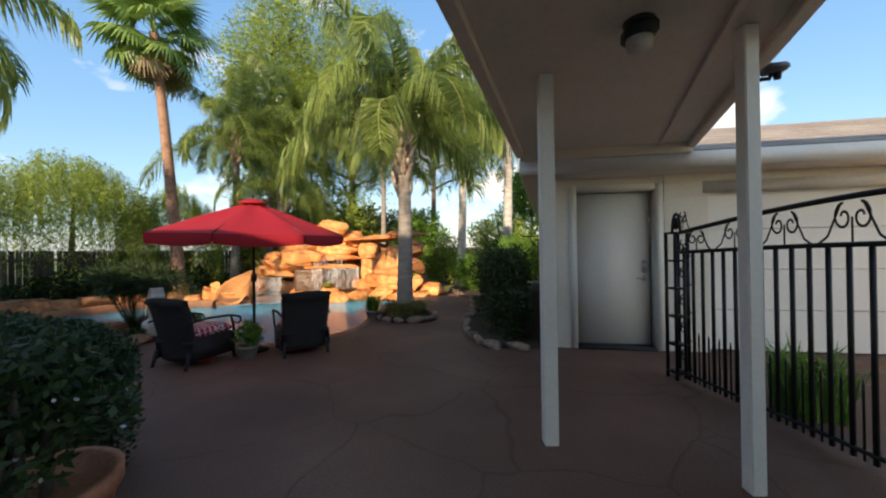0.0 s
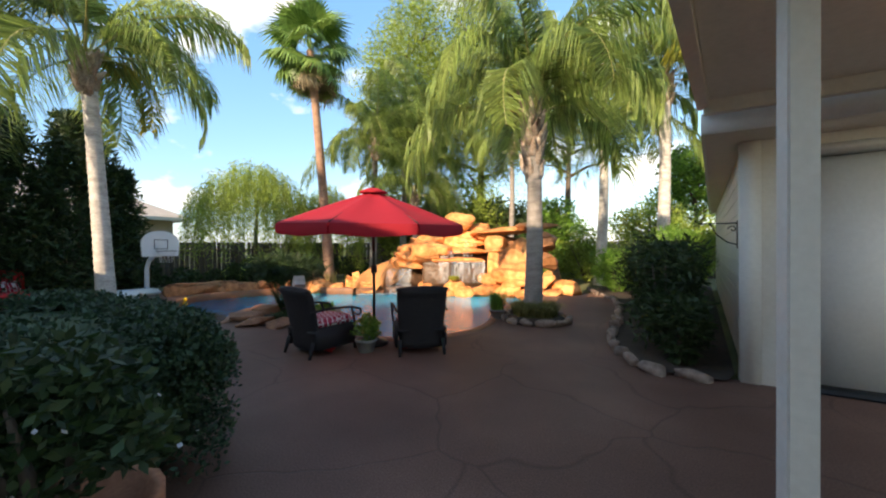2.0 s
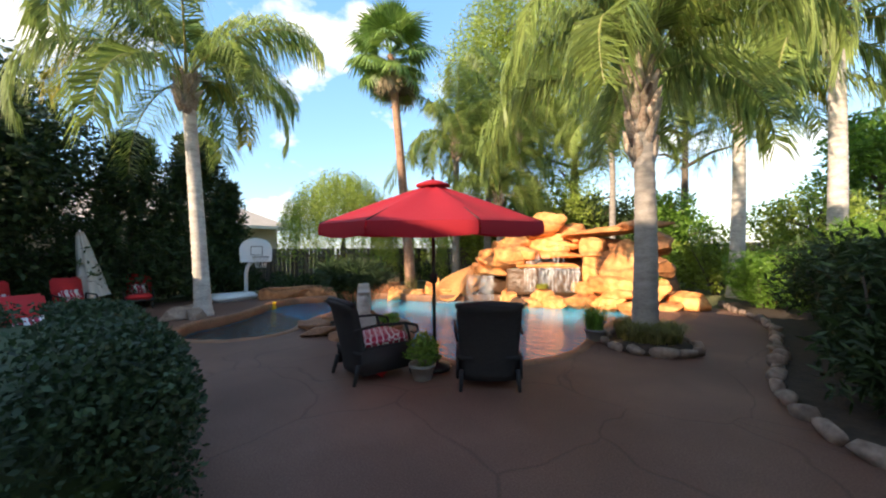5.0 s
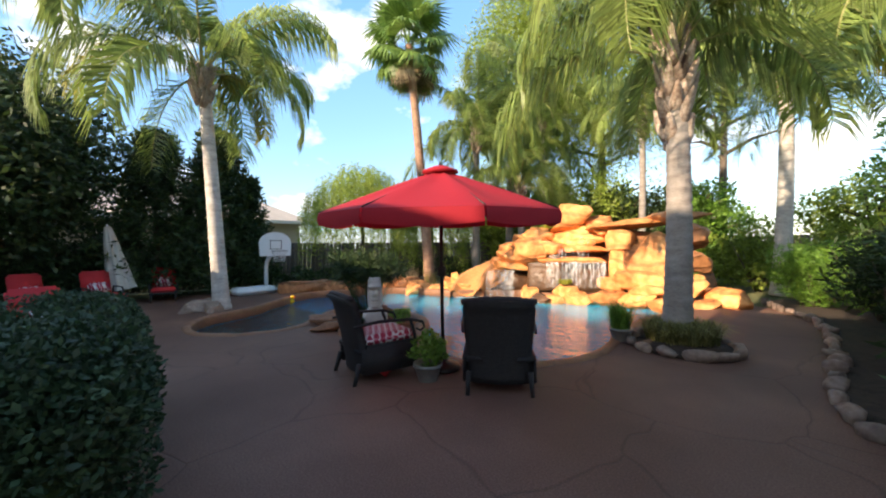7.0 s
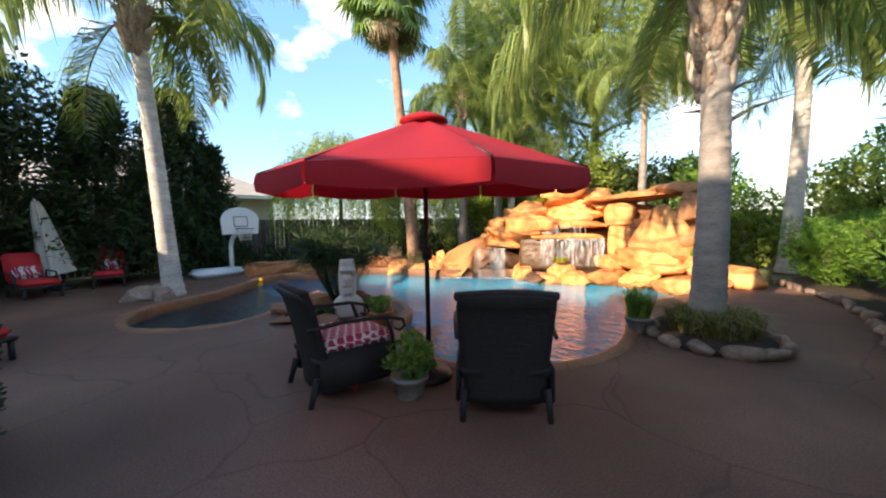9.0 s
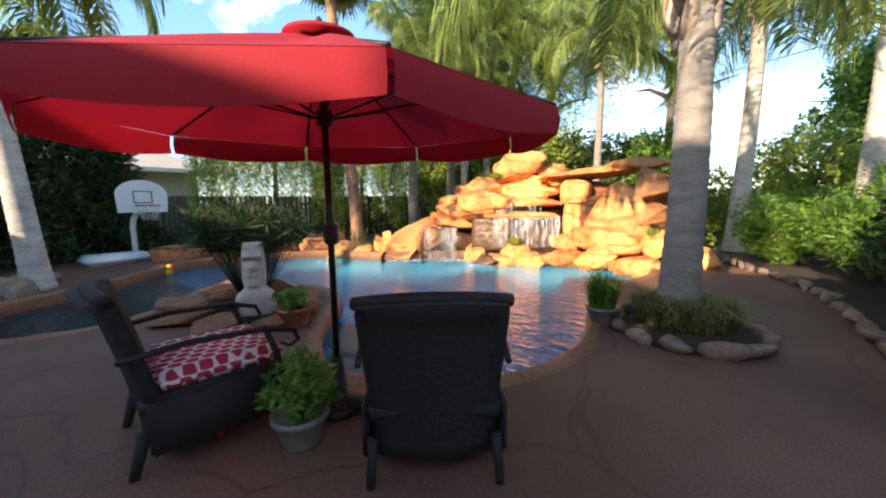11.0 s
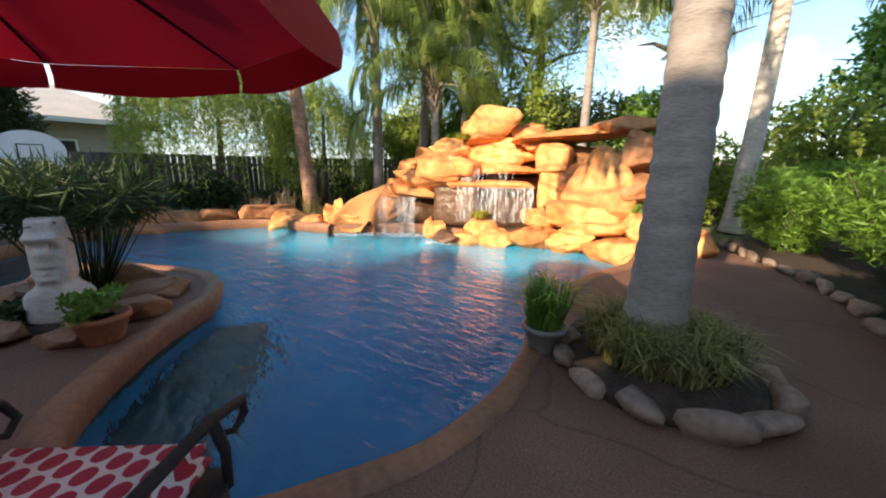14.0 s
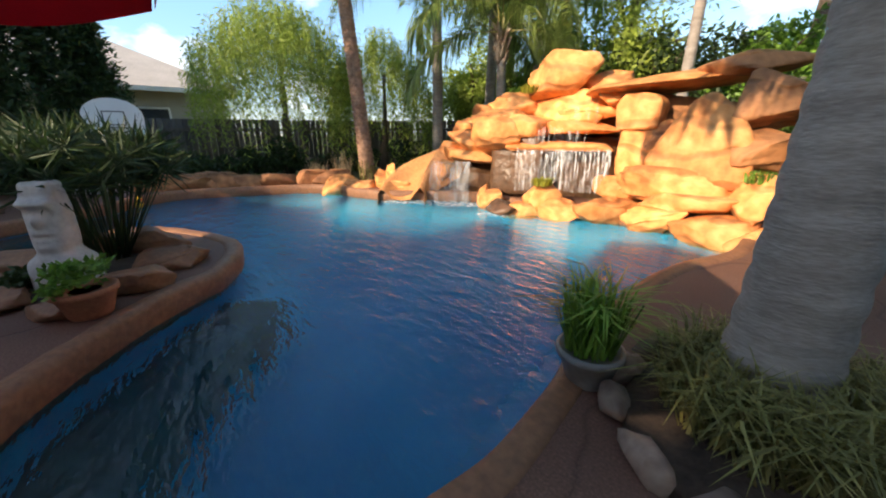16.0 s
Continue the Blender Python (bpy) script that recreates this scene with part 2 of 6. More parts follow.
def clear_material(name, colour, alpha, rough, scale, stretch):
    """Falling water: streaks of white over clear."""
    m = bpy.data.materials.new(name)
    m.use_nodes = True
    nt = m.node_tree
    N, L = nt.nodes, nt.links
    p = N["Principled BSDF"]
    p.inputs["Base Color"].default_value = (*colour, 1)
    p.inputs["Roughness"].default_value = rough
    tc = N.new("ShaderNodeTexCoord")
    mp = N.new("ShaderNodeMapping")
    mp.inputs["Scale"].default_value = stretch
    n = N.new("ShaderNodeTexNoise")
    n.inputs["Scale"].default_value = scale
    mr = N.new("ShaderNodeMapRange")
    mr.inputs["From Min"].default_value, mr.inputs["From Max"].default_value = 0.42, 0.68
    mr.inputs["To Min"].default_value, mr.inputs["To Max"].default_value = alpha[0], alpha[1]
    L.new(tc.outputs["Object"], mp.inputs[0])
    L.new(mp.outputs[0], n.inputs[0])
    L.new(n.outputs["Fac"], mr.inputs["Value"])
    L.new(mr.outputs[0], p.inputs["Alpha"])
    return m


M_WATER = water_material()
M_FALL = clear_material("falling_water", (0.85, 0.88, 0.92), (0.02, 0.36), 0.35, 5, (6, 6, 0.5))
M_FOAM = clear_material("foam", (0.9, 0.92, 0.94), (0.0, 0.8), 0.5, 9, (1, 1, 1))
M_CLOUD = bpy.data.materials.new("cloud")
M_CLOUD.use_nodes = True


def cloud_nodes():
    nt = M_CLOUD.node_tree
    N, L = nt.nodes, nt.links
    N.remove(N["Principled BSDF"])
    tc = N.new("ShaderNodeTexCoord")
    mp = N.new("ShaderNodeMapping")
    mp.inputs["Scale"].default_value = (1, 1, 1.7)
    mp.inputs["Location"].default_value = (3.1, 0.4, 1.2)
    n = N.new("ShaderNodeTexNoise")
    n.inputs["Scale"].default_value, n.inputs["Detail"].default_value, n.inputs["Roughness"].default_value = 0.0042, 8, 0.52
    mr = N.new("ShaderNodeMapRange")
    mr.inputs["From Min"].default_value, mr.inputs["From Max"].default_value = 0.56, 0.69
    em = N.new("ShaderNodeEmission")
    em.inputs["Color"].default_value, em.inputs["Strength"].default_value = (1, 0.98, 0.96, 1), 0.95
    tr = N.new("ShaderNodeBsdfTransparent")
    ms = N.new("ShaderNodeMixShader")
    blue = N.new("ShaderNodeEmission")
    blue.inputs["Color"].default_value, blue.inputs["Strength"].default_value = (0.1, 0.42, 1.0, 1), 1.0
    haze = N.new("ShaderNodeMixShader")
    haze.inputs[0].default_value = 0.35
    L.new(tr.outputs[0], haze.inputs[1])
    L.new(blue.outputs[0], haze.inputs[2])
    L.new(tc.outputs["Object"], mp.inputs[0])
    L.new(mp.outputs[0], n.inputs[0])
    L.new(n.outputs["Fac"], mr.inputs["Value"])
    L.new(mr.outputs[0], ms.inputs[0])
    L.new(haze.outputs[0], ms.inputs[1])
    L.new(em.outputs[0], ms.inputs[2])
    L.new(ms.outputs[0], N["Material Output"].inputs[0])


cloud_nodes()


# ---- building helpers ----
def thing(name, x=0, y=0, z=0, rz=0, label="", category="", group="", kind=""):
    ob = new(name)
    ob.matrix_world = pose(x, y, z, 0, 0, rz)
    return tagged(ob, label, category, group, kind)


def mesh_of(bm, name, material, smooth=True):
    me = bpy.data.meshes.new(name)
    bm.to_mesh(me)
    bm.free()
    me.materials.append(material)
    if smooth:
        me.shade_smooth()
    return me


def part(name, bm, material, parent=None, label="", smooth=True):
    me = mesh_of(bm, name, material, smooth) if isinstance(bm, bmesh.types.BMesh) else bm
    ob = new(name, me)
    ob.parent = parent
    return tagged(ob, label)


def box(x0, y0, z0, x1, y1, z1, bevel=0.008, bm=None):
    bm = bm or bmesh.new()
    r = bmesh.ops.create_cube(bm, size=1.0, matrix=Matrix.LocRotScale(((x0 + x1) / 2, (y0 + y1) / 2, (z0 + z1) / 2), None, (x1 - x0, y1 - y0, z1 - z0)))
    if bevel:
        es = list({e for v in r["verts"] for e in v.link_edges})
        bmesh.ops.bevel(bm, geom=es, offset=bevel, segments=2, affect="EDGES")
    return bm


def tube(points, radii, sides=10, bm=None, caps=True):
    """A round bar through points."""
    bm = bm or bmesh.new()
    pts = [Vector(p) for p in points]
    if not hasattr(radii, "__len__"):
        radii = [radii] * len(pts)
    rings, ref = [], None
    for i, p in enumerate(pts):
        d = (pts[min(i + 1, len(pts) - 1)] - pts[max(i - 1, 0)]).normalized()
        if ref is None:
            ref = Vector((1, 0, 0)) if abs(d.x) < 0.9 else Vector((0, 1, 0))
        u = (ref - d * ref.dot(d)).normalized()
        ref = u
        v = d.cross(u)
        rings.append([bm.verts.new(p + radii[i] * (math.cos(a) * u + math.sin(a) * v)) for a in (2 * math.pi * k / sides for k in range(sides))])
    for a, b in zip(rings, rings[1:]):
        for k in range(sides):
            bm.faces.new((a[k], a[(k + 1) % sides], b[(k + 1) % sides], b[k]))
    if caps:
        bm.faces.new(rings[0][::-1])
        bm.faces.new(rings[-1])
    return bm


def lathe(profile, sides=24, bm=None):
    """A turned shape from (radius, height) pairs."""
    bm = bm or bmesh.new()
    rings = [[bm.verts.new((r * math.cos(2 * math.pi * k / sides), r * math.sin(2 * math.pi * k / sides), z)) for k in range(sides)] for r, z in profile]
    for a, b in zip(rings, rings[1:]):
        for k in range(sides):
            bm.faces.new((a[k], a[(k + 1) % sides], b[(k + 1) % sides], b[k]))
    bm.faces.new(rings[0][::-1])
    bm.faces.new(rings[-1])
    return bm


def rock_bm(w, d, h, seed, box_like=0.62, rough=0.13, sub=3):
    """A weathered boulder, centred, w wide, d deep, h high."""
    bm = bmesh.new()
    bmesh.ops.create_icosphere(bm, subdivisions=sub, radius=1.0)
    rng = random.Random(seed)
    o = Vector((rng.uniform(-50, 50), rng.uniform(-50, 50), rng.uniform(-50, 50)))
    m = min(w, d, h)
    cuts = []
    for k in range(13 if rough > 0.06 else 0):
        c = Vector((rng.gauss(0, 1), rng.gauss(0, 1), rng.gauss(0, 0.8))).normalized()
        cuts.append((c, rng.uniform(0.56, 0.84)))
    for v in bm.verts:
        p = v.co.copy()
        q = Vector([math.copysign(abs(c) ** box_like, c) for c in p])
        q = q * (1 / max(1.0, q.length * 0.78))
        n1 = noise.noise(p * 1.1 + o)
        n2 = noise.noise(p * 2.6 + o * 1.3)
        n3 = noise.noise(Vector((p.x * 1.5, p.y * 1.5, p.z * 7)) + o)
        q = q * (1 + rough * 1.6 * n1 + rough * 0.6 * n2)
        for c, o2 in cuts:
            e = q.dot(c) - o2
            if e > 0:
                q = q - c * e
        v.co = Vector((q.x * w / 2, q.y * d / 2, q.z * h / 2)) + p * (m * rough * 0.35 * n3)
    return bm


def spline(pts, n=8, closed=True):
    """Catmull-Rom points through pts."""
    out, c = [], len(pts)
    for i in range(c if closed else c - 1):
        p0, p1, p2, p3 = (np.array(pts[(i + k) % c] if closed else pts[min(max(i + k, 0), c - 1)], float) for k in (-1, 0, 1, 2))
        for k in range(n):
            t = k / n
            out.append(0.5 * (2 * p1 + (p2 - p0) * t + (2 * p0 - 5 * p1 + 4 * p2 - p3) * t * t + (3 * p1 - p0 - 3 * p2 + p3) * t ** 3))
    if not closed:
        out.append(np.array(pts[-1], float))
    return [tuple(p) for p in out]


def flat(name, outer, hole, z, material):
    """A level sheet with an optional opening."""
    from mathutils import geometry
    loops = [[Vector((x, y, 0)) for x, y in outer]] + ([[Vector((x, y, 0)) for x, y in hole]] if hole else [])
    tris = geometry.tessellate_polygon(loops)
    vs = [(p.x, p.y, z) for lp in loops for p in lp]
    me = bpy.data.meshes.new(name)
    me.from_pydata(vs, [], [t if (Vector(vs[t[1]]) - Vector(vs[t[0]])).cross(Vector(vs[t[2]]) - Vector(vs[t[0]])).z > 0 else t[::-1] for t in tris])
    me.materials.append(material)
    return me


def sweep(path, profile, closed=True):
    """A profile of (outward, up) pairs carried along a level path."""
    bm = bmesh.new()
    P = np.array(path)
    n = len(P)
    rings = []
    for i in range(n):
        a, b = (P[i - 1], P[(i + 1) % n]) if closed else (P[max(i - 1, 0)], P[min(i + 1, n - 1)])
        t = (b - a) / np.linalg.norm(b - a)
        nx, ny = t[1], -t[0]
        rings.append([bm.verts.new((P[i][0] + nx * u, P[i][1] + ny * u, w)) for u, w in profile])
    for i in range(n if closed else n - 1):
        a, b = rings[i], rings[(i + 1) % n]
        for k in range(len(profile) - 1):
            bm.faces.new((a[k], a[k + 1], b[k + 1], b[k]))
    bmesh.ops.recalc_face_normals(bm, faces=bm.faces)
    return bm


def leaf_mesh(name, pos, size, material, rng, droop=0.0, aspect=0.45, up=0.3):
    """Many small pointed leaves at the given places."""
    n = len(pos)
    d = rng.normal(size=(n, 3))
    d[:, 2] = d[:, 2] * 0.7 + up - droop
    d /= np.linalg.norm(d, axis=1)[:, None]
    s = np.cross(d, rng.normal(size=(n, 3)))
    s /= np.linalg.norm(s, axis=1)[:, None]
    L = (size * rng.uniform(0.6, 1.3, n))[:, None]
    a, b, c, e = pos, pos + d * L * 0.5 + s * L * aspect * 0.5, pos + d * L, pos + d * L * 0.5 - s * L * aspect * 0.5
    v = np.stack([a, b, c, e], 1).reshape(-1, 3)
    me = bpy.data.meshes.new(name)
    me.from_pydata(v.tolist(), [], np.arange(4 * n).reshape(-1, 4).tolist())
    me.materials.append(material)
    return me


def clump_points(n, rx, ry, rz, rng, lumps=14, shell=0.55):
    """Places for leaves: lumps spread over an ellipsoid, so that the outline is uneven and has gaps."""
    c = rng.normal(size=(lumps, 3))
    c /= np.linalg.norm(c, axis=1)[:, None]
    c *= rng.uniform(0.35, 0.8, lumps)[:, None]
    k = rng.integers(0, lumps, n)
    p = rng.normal(size=(n, 3))
    p /= np.linalg.norm(p, axis=1)[:, None]
    r = rng.uniform(shell, 1, n) ** 0.5
    q = c[k] + p * (r * rng.uniform(0.28, 0.46, lumps)[k])[:, None]
    return q * np.array([rx, ry, rz])


# ---- ground, deck, pool ----
POOL = spline([(-2.1, 6.33), (-1.92, 6.6), (-1.76, 7.0), (-1.69, 7.5), (-1.77, 8.05), (-1.93, 8.6), (-2.05, 9.4), (-2.05, 10.3), (-1.85, 11.2), (-2.0, 12.1),
               (-2.9, 12.3), (-3.8, 12.2), (-4.6, 12.0), (-5.4, 12.0), (-6.2, 12.0), (-7.0, 11.3), (-7.8, 10.6), (-8.6, 10.3), (-9.4, 10.1), (-10.0, 9.3),
               (-10.3, 8.4), (-10.6, 7.6), (-10.45, 7.0), (-9.9, 6.45), (-9.4, 5.95), (-8.9, 5.5), (-8.5, 4.95), (-8.2, 4.4), (-7.5, 4.0), (-6.6, 3.95),
               (-6.05, 4.35), (-5.82, 4.9), (-6.0, 5.45), (-6.5, 5.9), (-6.9, 6.35), (-6.9, 6.8), (-6.45, 7.1), (-5.75, 7.38), (-5.2, 7.4), (-4.7, 7.2),
               (-4.42, 6.9), (-4.1, 6.58), (-3.65, 6.22), (-3.3, 6.02), (-2.95, 5.97), (-2.45, 6.08)], 5)
WATER_Z = -0.17
ground = tagged(new("ground", flat("ground", [(-400, -400), (400, -400), (400, 400), (-400, 400)], POOL, -0.03, M_GROUND)), "dry lawn and soil around the pool deck", "ground", kind="structure")
DECK = spline([(-12.6, 1.0), (-8.0, -1.0), (-3.0, -2.0), (2.0, -2.0), (6.0, -1.5), (8.0, 2.0), (8.0, 6.2), (3.0, 6.55), (1.5, 6.5), (0.9, 6.6), (0.55, 7.4), (0.4, 9.3), (0.25, 11.0), (-0.4, 12.6), (-1.4, 13.2), (-3.5, 13.0), (-6.5, 13.0), (-9.0, 11.8), (-11.0, 10.6), (-12.2, 8.0), (-12.6, 6.0), (-12.8, 3.5)], 4)
deck = tagged(new("pavement", flat("pavement", DECK, POOL, 0.0, M_DECK)), "brown stamped concrete pool deck in shade", "deck", kind="structure")
basin = new("pool_basin", mesh_of(sweep(POOL, [(0.0, 0.0), (0.02, -0.5), (-0.25, -1.25), (-0.6, -1.4)]), "pool_basin", M_BASIN))
tagged(basin, "blue plaster pool shell", "pool", kind="structure")
part("pool_floor", flat("pool_floor", [(-12, 3), (0, 3), (0, 13.5), (-12, 13.5)], None, -1.4, M_BASIN), None, basin)
M_PEBBLE = mat("dark_pebble_plaster", (0.05, 0.045, 0.04), (0.13, 0.105, 0.08), 5, 0.7, 0.5, 60)
ARM = [p for p in POOL if p[0] < -5.75 and p[1] < 6.6]
part("shallow_shelf", flat("shallow_shelf", ARM, None, -0.42, M_PEBBLE), None, basin, "dark pebble shelf of the shallow arm")
EDGE_IN = [p for p in POOL if -4.75 < p[0] < -2.7 and p[1] < 7.3]
part("bench", sweep(EDGE_IN, [(-0.5, -1.3), (-0.5, -0.62), (-0.48, -0.6), (0.0, -0.6)], False), M_PEBBLE, basin, "dark pebble bench under water")
bmw = bmesh.new()
bmw.from_mesh(flat("w", POOL, None, WATER_Z, M_WATER))
water = new("water", mesh_of(bmw, "water", M_WATER))
water.visible_shadow = False
tagged(water, "rippled deep blue pool water", "pool water", kind="structure")
bmc = sweep(spline(POOL, 3), [(0.0, -0.3), (-0.035, -0.12), (-0.045, -0.02), (-0.02, 0.022), (0.02, 0.026), (0.07, 0.02), (0.11, 0.008), (0.12, -0.02)])
for v in bmc.verts:
    q = Vector((v.co.x, v.co.y, 0))
    if v.co.z > -0.2:
        rugged = 0.016 if v.co.x > -2.7 else 0.04
        v.co += Vector((noise.noise(q * 2.2), noise.noise(q * 2.2 + Vector((9, 0, 0))), 0)) * rugged + Vector((0, 0, 0.3 * rugged * noise.noise(q * 5)))
coping = new("coping", mesh_of(bmc, "coping", M_COPING))
tagged(coping, "orange stained concrete pool coping", "coping", kind="structure")

# ---- storage wing of the house: wall with door, roof ----
WY = 6.45                               # front face of the wing
wing = thing("wall_wing", label="cream painted wing of the house with lap siding", category="house wall", kind="structure")
part("wall", box(1.68, WY, 0, 2.03, WY + 0.25, 2.44, 0.004), M_WALL, wing, smooth=False)
part("wall", box(2.03, WY, 2.24, 3.12, WY + 0.25, 2.44, 0.0), M_WALL, wing, smooth=False)
part("wall", box(3.12, WY, 0, 3.75, WY + 0.25, 2.44, 0.0), M_WALL, wing, smooth=False)
part("wall", box(3.75, WY, 2.2, 8.6, WY + 0.25, 2.44, 0.0), M_WALL, wing, smooth=False)
part("wall", box(8.6, WY, 0, 10, WY + 0.25, 2.44, 0.0), M_WALL, wing, smooth=False)
part("wall", box(2.6, 15.8, 0, 10, 16.0, 2.44, 0.0), M_WALL, wing, smooth=False)
part("wall", box(9.8, WY + 0.25, 0, 10, 15.8, 2.44, 0.0), M_WALL, wing, smooth=False)
part("corner_trim", box(1.62, WY - 0.03, 0, 1.78, WY, 2.40, 0.006), M_TRIM, wing)
part("corner_trim", box(1.62, WY, 0, 1.665, WY + 0.12, 2.40, 0.006), M_TRIM, wing)
for k in range(12):
    part("siding_board", box(3.2, WY - 0.022, 0.1 + 0.2 * k, 3.68, WY - 0.001, 0.297 + 0.2 * k, 0.003), M_WALL, wing, smooth=False)
for x0, x1 in ((1.96, 2.06), (3.09, 3.19)):
    part("door_casing", box(x0, WY - 0.035, 0, x1, WY + 0.2, 2.30, 0.008), M_TRIM, wing)
part("door_casing", box(2.06, WY - 0.035, 2.22, 3.09, WY + 0.2, 2.30, 0.008), M_TRIM, wing)
part("threshold", box(2.06, WY - 0.04, 0.0, 3.09, WY + 0.24, 0.035, 0.008), M_DARK, wing)
door = thing("door_1", 2.57, WY + 0.17, 0.04, label="closed plain off-white steel door with keypad lock", category="door", kind="structure")
part("door_leaf", box(-0.5, -0.02, 0, 0.5, 0.03, 2.17, 0.004), M_DOOR, door)
part("door_handle", tube([(0.42, -0.02, 0.95), (0.42, -0.075, 0.95), (0.31, -0.08, 0.95)], 0.011, 10), M_STEEL, door, "steel lever handle")
part("keypad_lock", box(0.39, -0.055, 1.02, 0.46, -0.02, 1.2, 0.008), M_STEEL, door, "grey keypad deadbolt")
part("rose_plate", box(0.395, -0.03, 0.91, 0.45, -0.02, 0.99, 0.004), M_STEEL, door)
gar = thing("garage_door", 6.17, WY + 0.1, 0, label="closed cream panelled garage door", category="garage door", kind="structure")
for k in range(4):
    part("panel", box(-2.42, 0, 0.02 + 0.545 * k, 2.42, 0.05, 0.555 + 0.545 * k, 0.006), M_DOOR, gar, smooth=False)
part("garage_casing", box(3.68, WY - 0.03, 2.15, 8.7, WY, 2.3, 0.006), M_TRIM, wing)


def slab(pts, z0, z1):
    """A level or tilted plate from (x, y, z) corners, thickness downward."""
    bm = bmesh.new()
    a = [bm.verts.new(p) for p in pts]
    b = [bm.verts.new((p[0], p[1], p[2] - z1)) for p in pts]
    n = len(pts)
    bm.faces.new(a)
    bm.faces.new(b[::-1])
    for i in range(n):
        bm.faces.new((a[i], b[i], b[(i + 1) % n], a[(i + 1) % n]))
    bmesh.ops.recalc_face_normals(bm, faces=bm.faces)
    return bm


roof = thing("roof_wing", label="grey brown shingle roof with cream fascia", category="roof", kind="structure")
part("roof_plane", slab([(1.28, 5.95, 2.60), (10.4, 5.95, 2.60), (10.4, 8.0, 3.45), (3.2, 8.0, 3.45)], 0, 0.05), M_SHINGLE, roof, smooth=False)
part("roof_plane", slab([(1.28, 5.95, 2.60), (3.2, 8.0, 3.45), (4.2, 14.5, 3.45), (2.35, 16.4, 2.60)], 0, 0.05), M_SHINGLE, roof, smooth=False)
part("roof_plane", slab([(2.35, 16.4, 2.60), (4.2, 14.5, 3.45), (10.4, 14.5, 3.45), (10.4, 16.4, 2.60)], 0, 0.05), M_SHINGLE, roof, smooth=False)
part("roof_plane", slab([(3.2, 8.0, 3.455), (10.4, 8.0, 3.455), (10.4, 14.5, 3.455), (4.2, 14.5, 3.455)], 0, 0.05), M_SHINGLE, roof, smooth=False)
for k in range(9):
    z, y = 2.60 + 0.85 * k / 9, 5.95 + 2.05 * k / 9
    part("shingle_course", slab([(1.3 + 0.213 * k, y - 0.01, z + 0.012), (10.4, y - 0.01, z + 0.012), (10.4, y + 0.225, z + 0.1), (1.52 + 0.213 * k, y + 0.225, z + 0.1)], 0, 0.014), M_SHINGLE, roof, smooth=False)
part("fascia", box(1.26, 5.92, 2.40, 10.4, 5.95, 2.59, 0.004), M_TRIM, roof)
part("eave_soffit", slab([(1.29, 5.95, 2.42), (1.72, 5.95, 2.42), (2.62, 16.3, 2.42), (2.37, 16.3, 2.42)], 0, 0.02), M_SOFFIT, roof, smooth=False)
part("eave_soffit", box(1.55, 5.95, 2.404, 10.4, WY, 2.43, 0.0), M_SOFFIT, roof, smooth=False)
part("roof_vent", lathe([(0.05, 0), (0.05, 0.22), (0.09, 0.22), (0.09, 0.28), (0.04, 0.3)], 14), M_DARK, roof).matrix_world = pose(4.6, 7.0, 2.95)

# ---- covered walk ----
CZ = 2.68
CORN = [(0.36, -1.0), (1.32, 5.9), (3.25, 5.9), (1.6, -1.0)]
cover = tagged(new("ceiling", mesh_of(slab([(x, y, CZ + 0.05) for x, y in CORN], 0, 0.05), "ceiling", M_SOFFIT, False)), "tan painted board ceiling of the covered walk", "ceiling", kind="structure")
croof = thing("roof_walk", label="low roof of the covered walk with painted fascia beams", category="roof", kind="structure")
part("roof_deck", slab([(x + dx, y, CZ + 0.34) for (x, y), dx in zip(CORN, (-0.08, -0.08, 0.08, 0.08))], 0, 0.05), M_SHINGLE, croof, smooth=False)


def beam(a, b, z0, z1, w, material, parent, name="fascia_beam", bevel=0.006):
    a, b = Vector((*a, 0)), Vector((*b, 0))
    d = b - a
    ob = part(name, box(0, -w / 2, z0, d.length, w / 2, z1, bevel), material, parent, smooth=False)
    ob.matrix_local = pose(a.x, a.y, 0, 0, 0, math.degrees(math.atan2(d.y, d.x)))
    return ob


beam((1.79, WY + 0.25), (2.6, 16.0), 0, 2.43, 0.2, M_WALL, wing, "wall")
for k in range(13):
    beam((1.672, WY + 0.13), (2.482, 16.0), 0.12 + 0.18 * k, 0.294 + 0.18 * k, 0.026, M_WALL, wing, "siding_board", 0.003)
beam((1.27, 5.93), (2.35, 16.4), 2.40, 2.59, 0.03, M_TRIM, roof, "fascia")
beam((1.27, 5.86), (3.3, 5.86), CZ - 0.12, CZ + 0.29, 0.08, M_SOFFIT, croof)
beam((0.31, -1.0), (1.27, 5.9), CZ - 0.06, CZ + 0.29, 0.09, M_SOFFIT, croof)
beam((1.65, -1.0), (3.3, 5.9), CZ - 0.06, CZ + 0.29, 0.09, M_SOFFIT, croof)
beam((1.35, -1.0), (2.95, 5.85), CZ - 0.025, CZ - 0.003, 0.05, M_SOFFIT, croof, "ceiling_batten")
for x, y, w in ((1.39, 3.75, 0.05), (2.48, 3.38, 0.042)):
    p = thing("porch_post", x, y, 0, 9, "square cream painted wooden porch post", "post", "porch posts")
    part("shaft", box(-w, -w, 0.0, w, w, CZ - 0.003, 0.006), M_TRIM, p, smooth=False)
lamp = thing("ceiling_light", 1.85, 3.2, CZ, label="unlit dark bronze lantern on the porch ceiling", category="ceiling lamp")
part("canopy", lathe([(0.07, -0.025), (0.085, -0.012), (0.085, -0.002)], 16), M_DARK, lamp)
part("housing", box(-0.08, -0.08, -0.1, 0.08, 0.08, -0.025, 0.012), M_DARK, lamp)
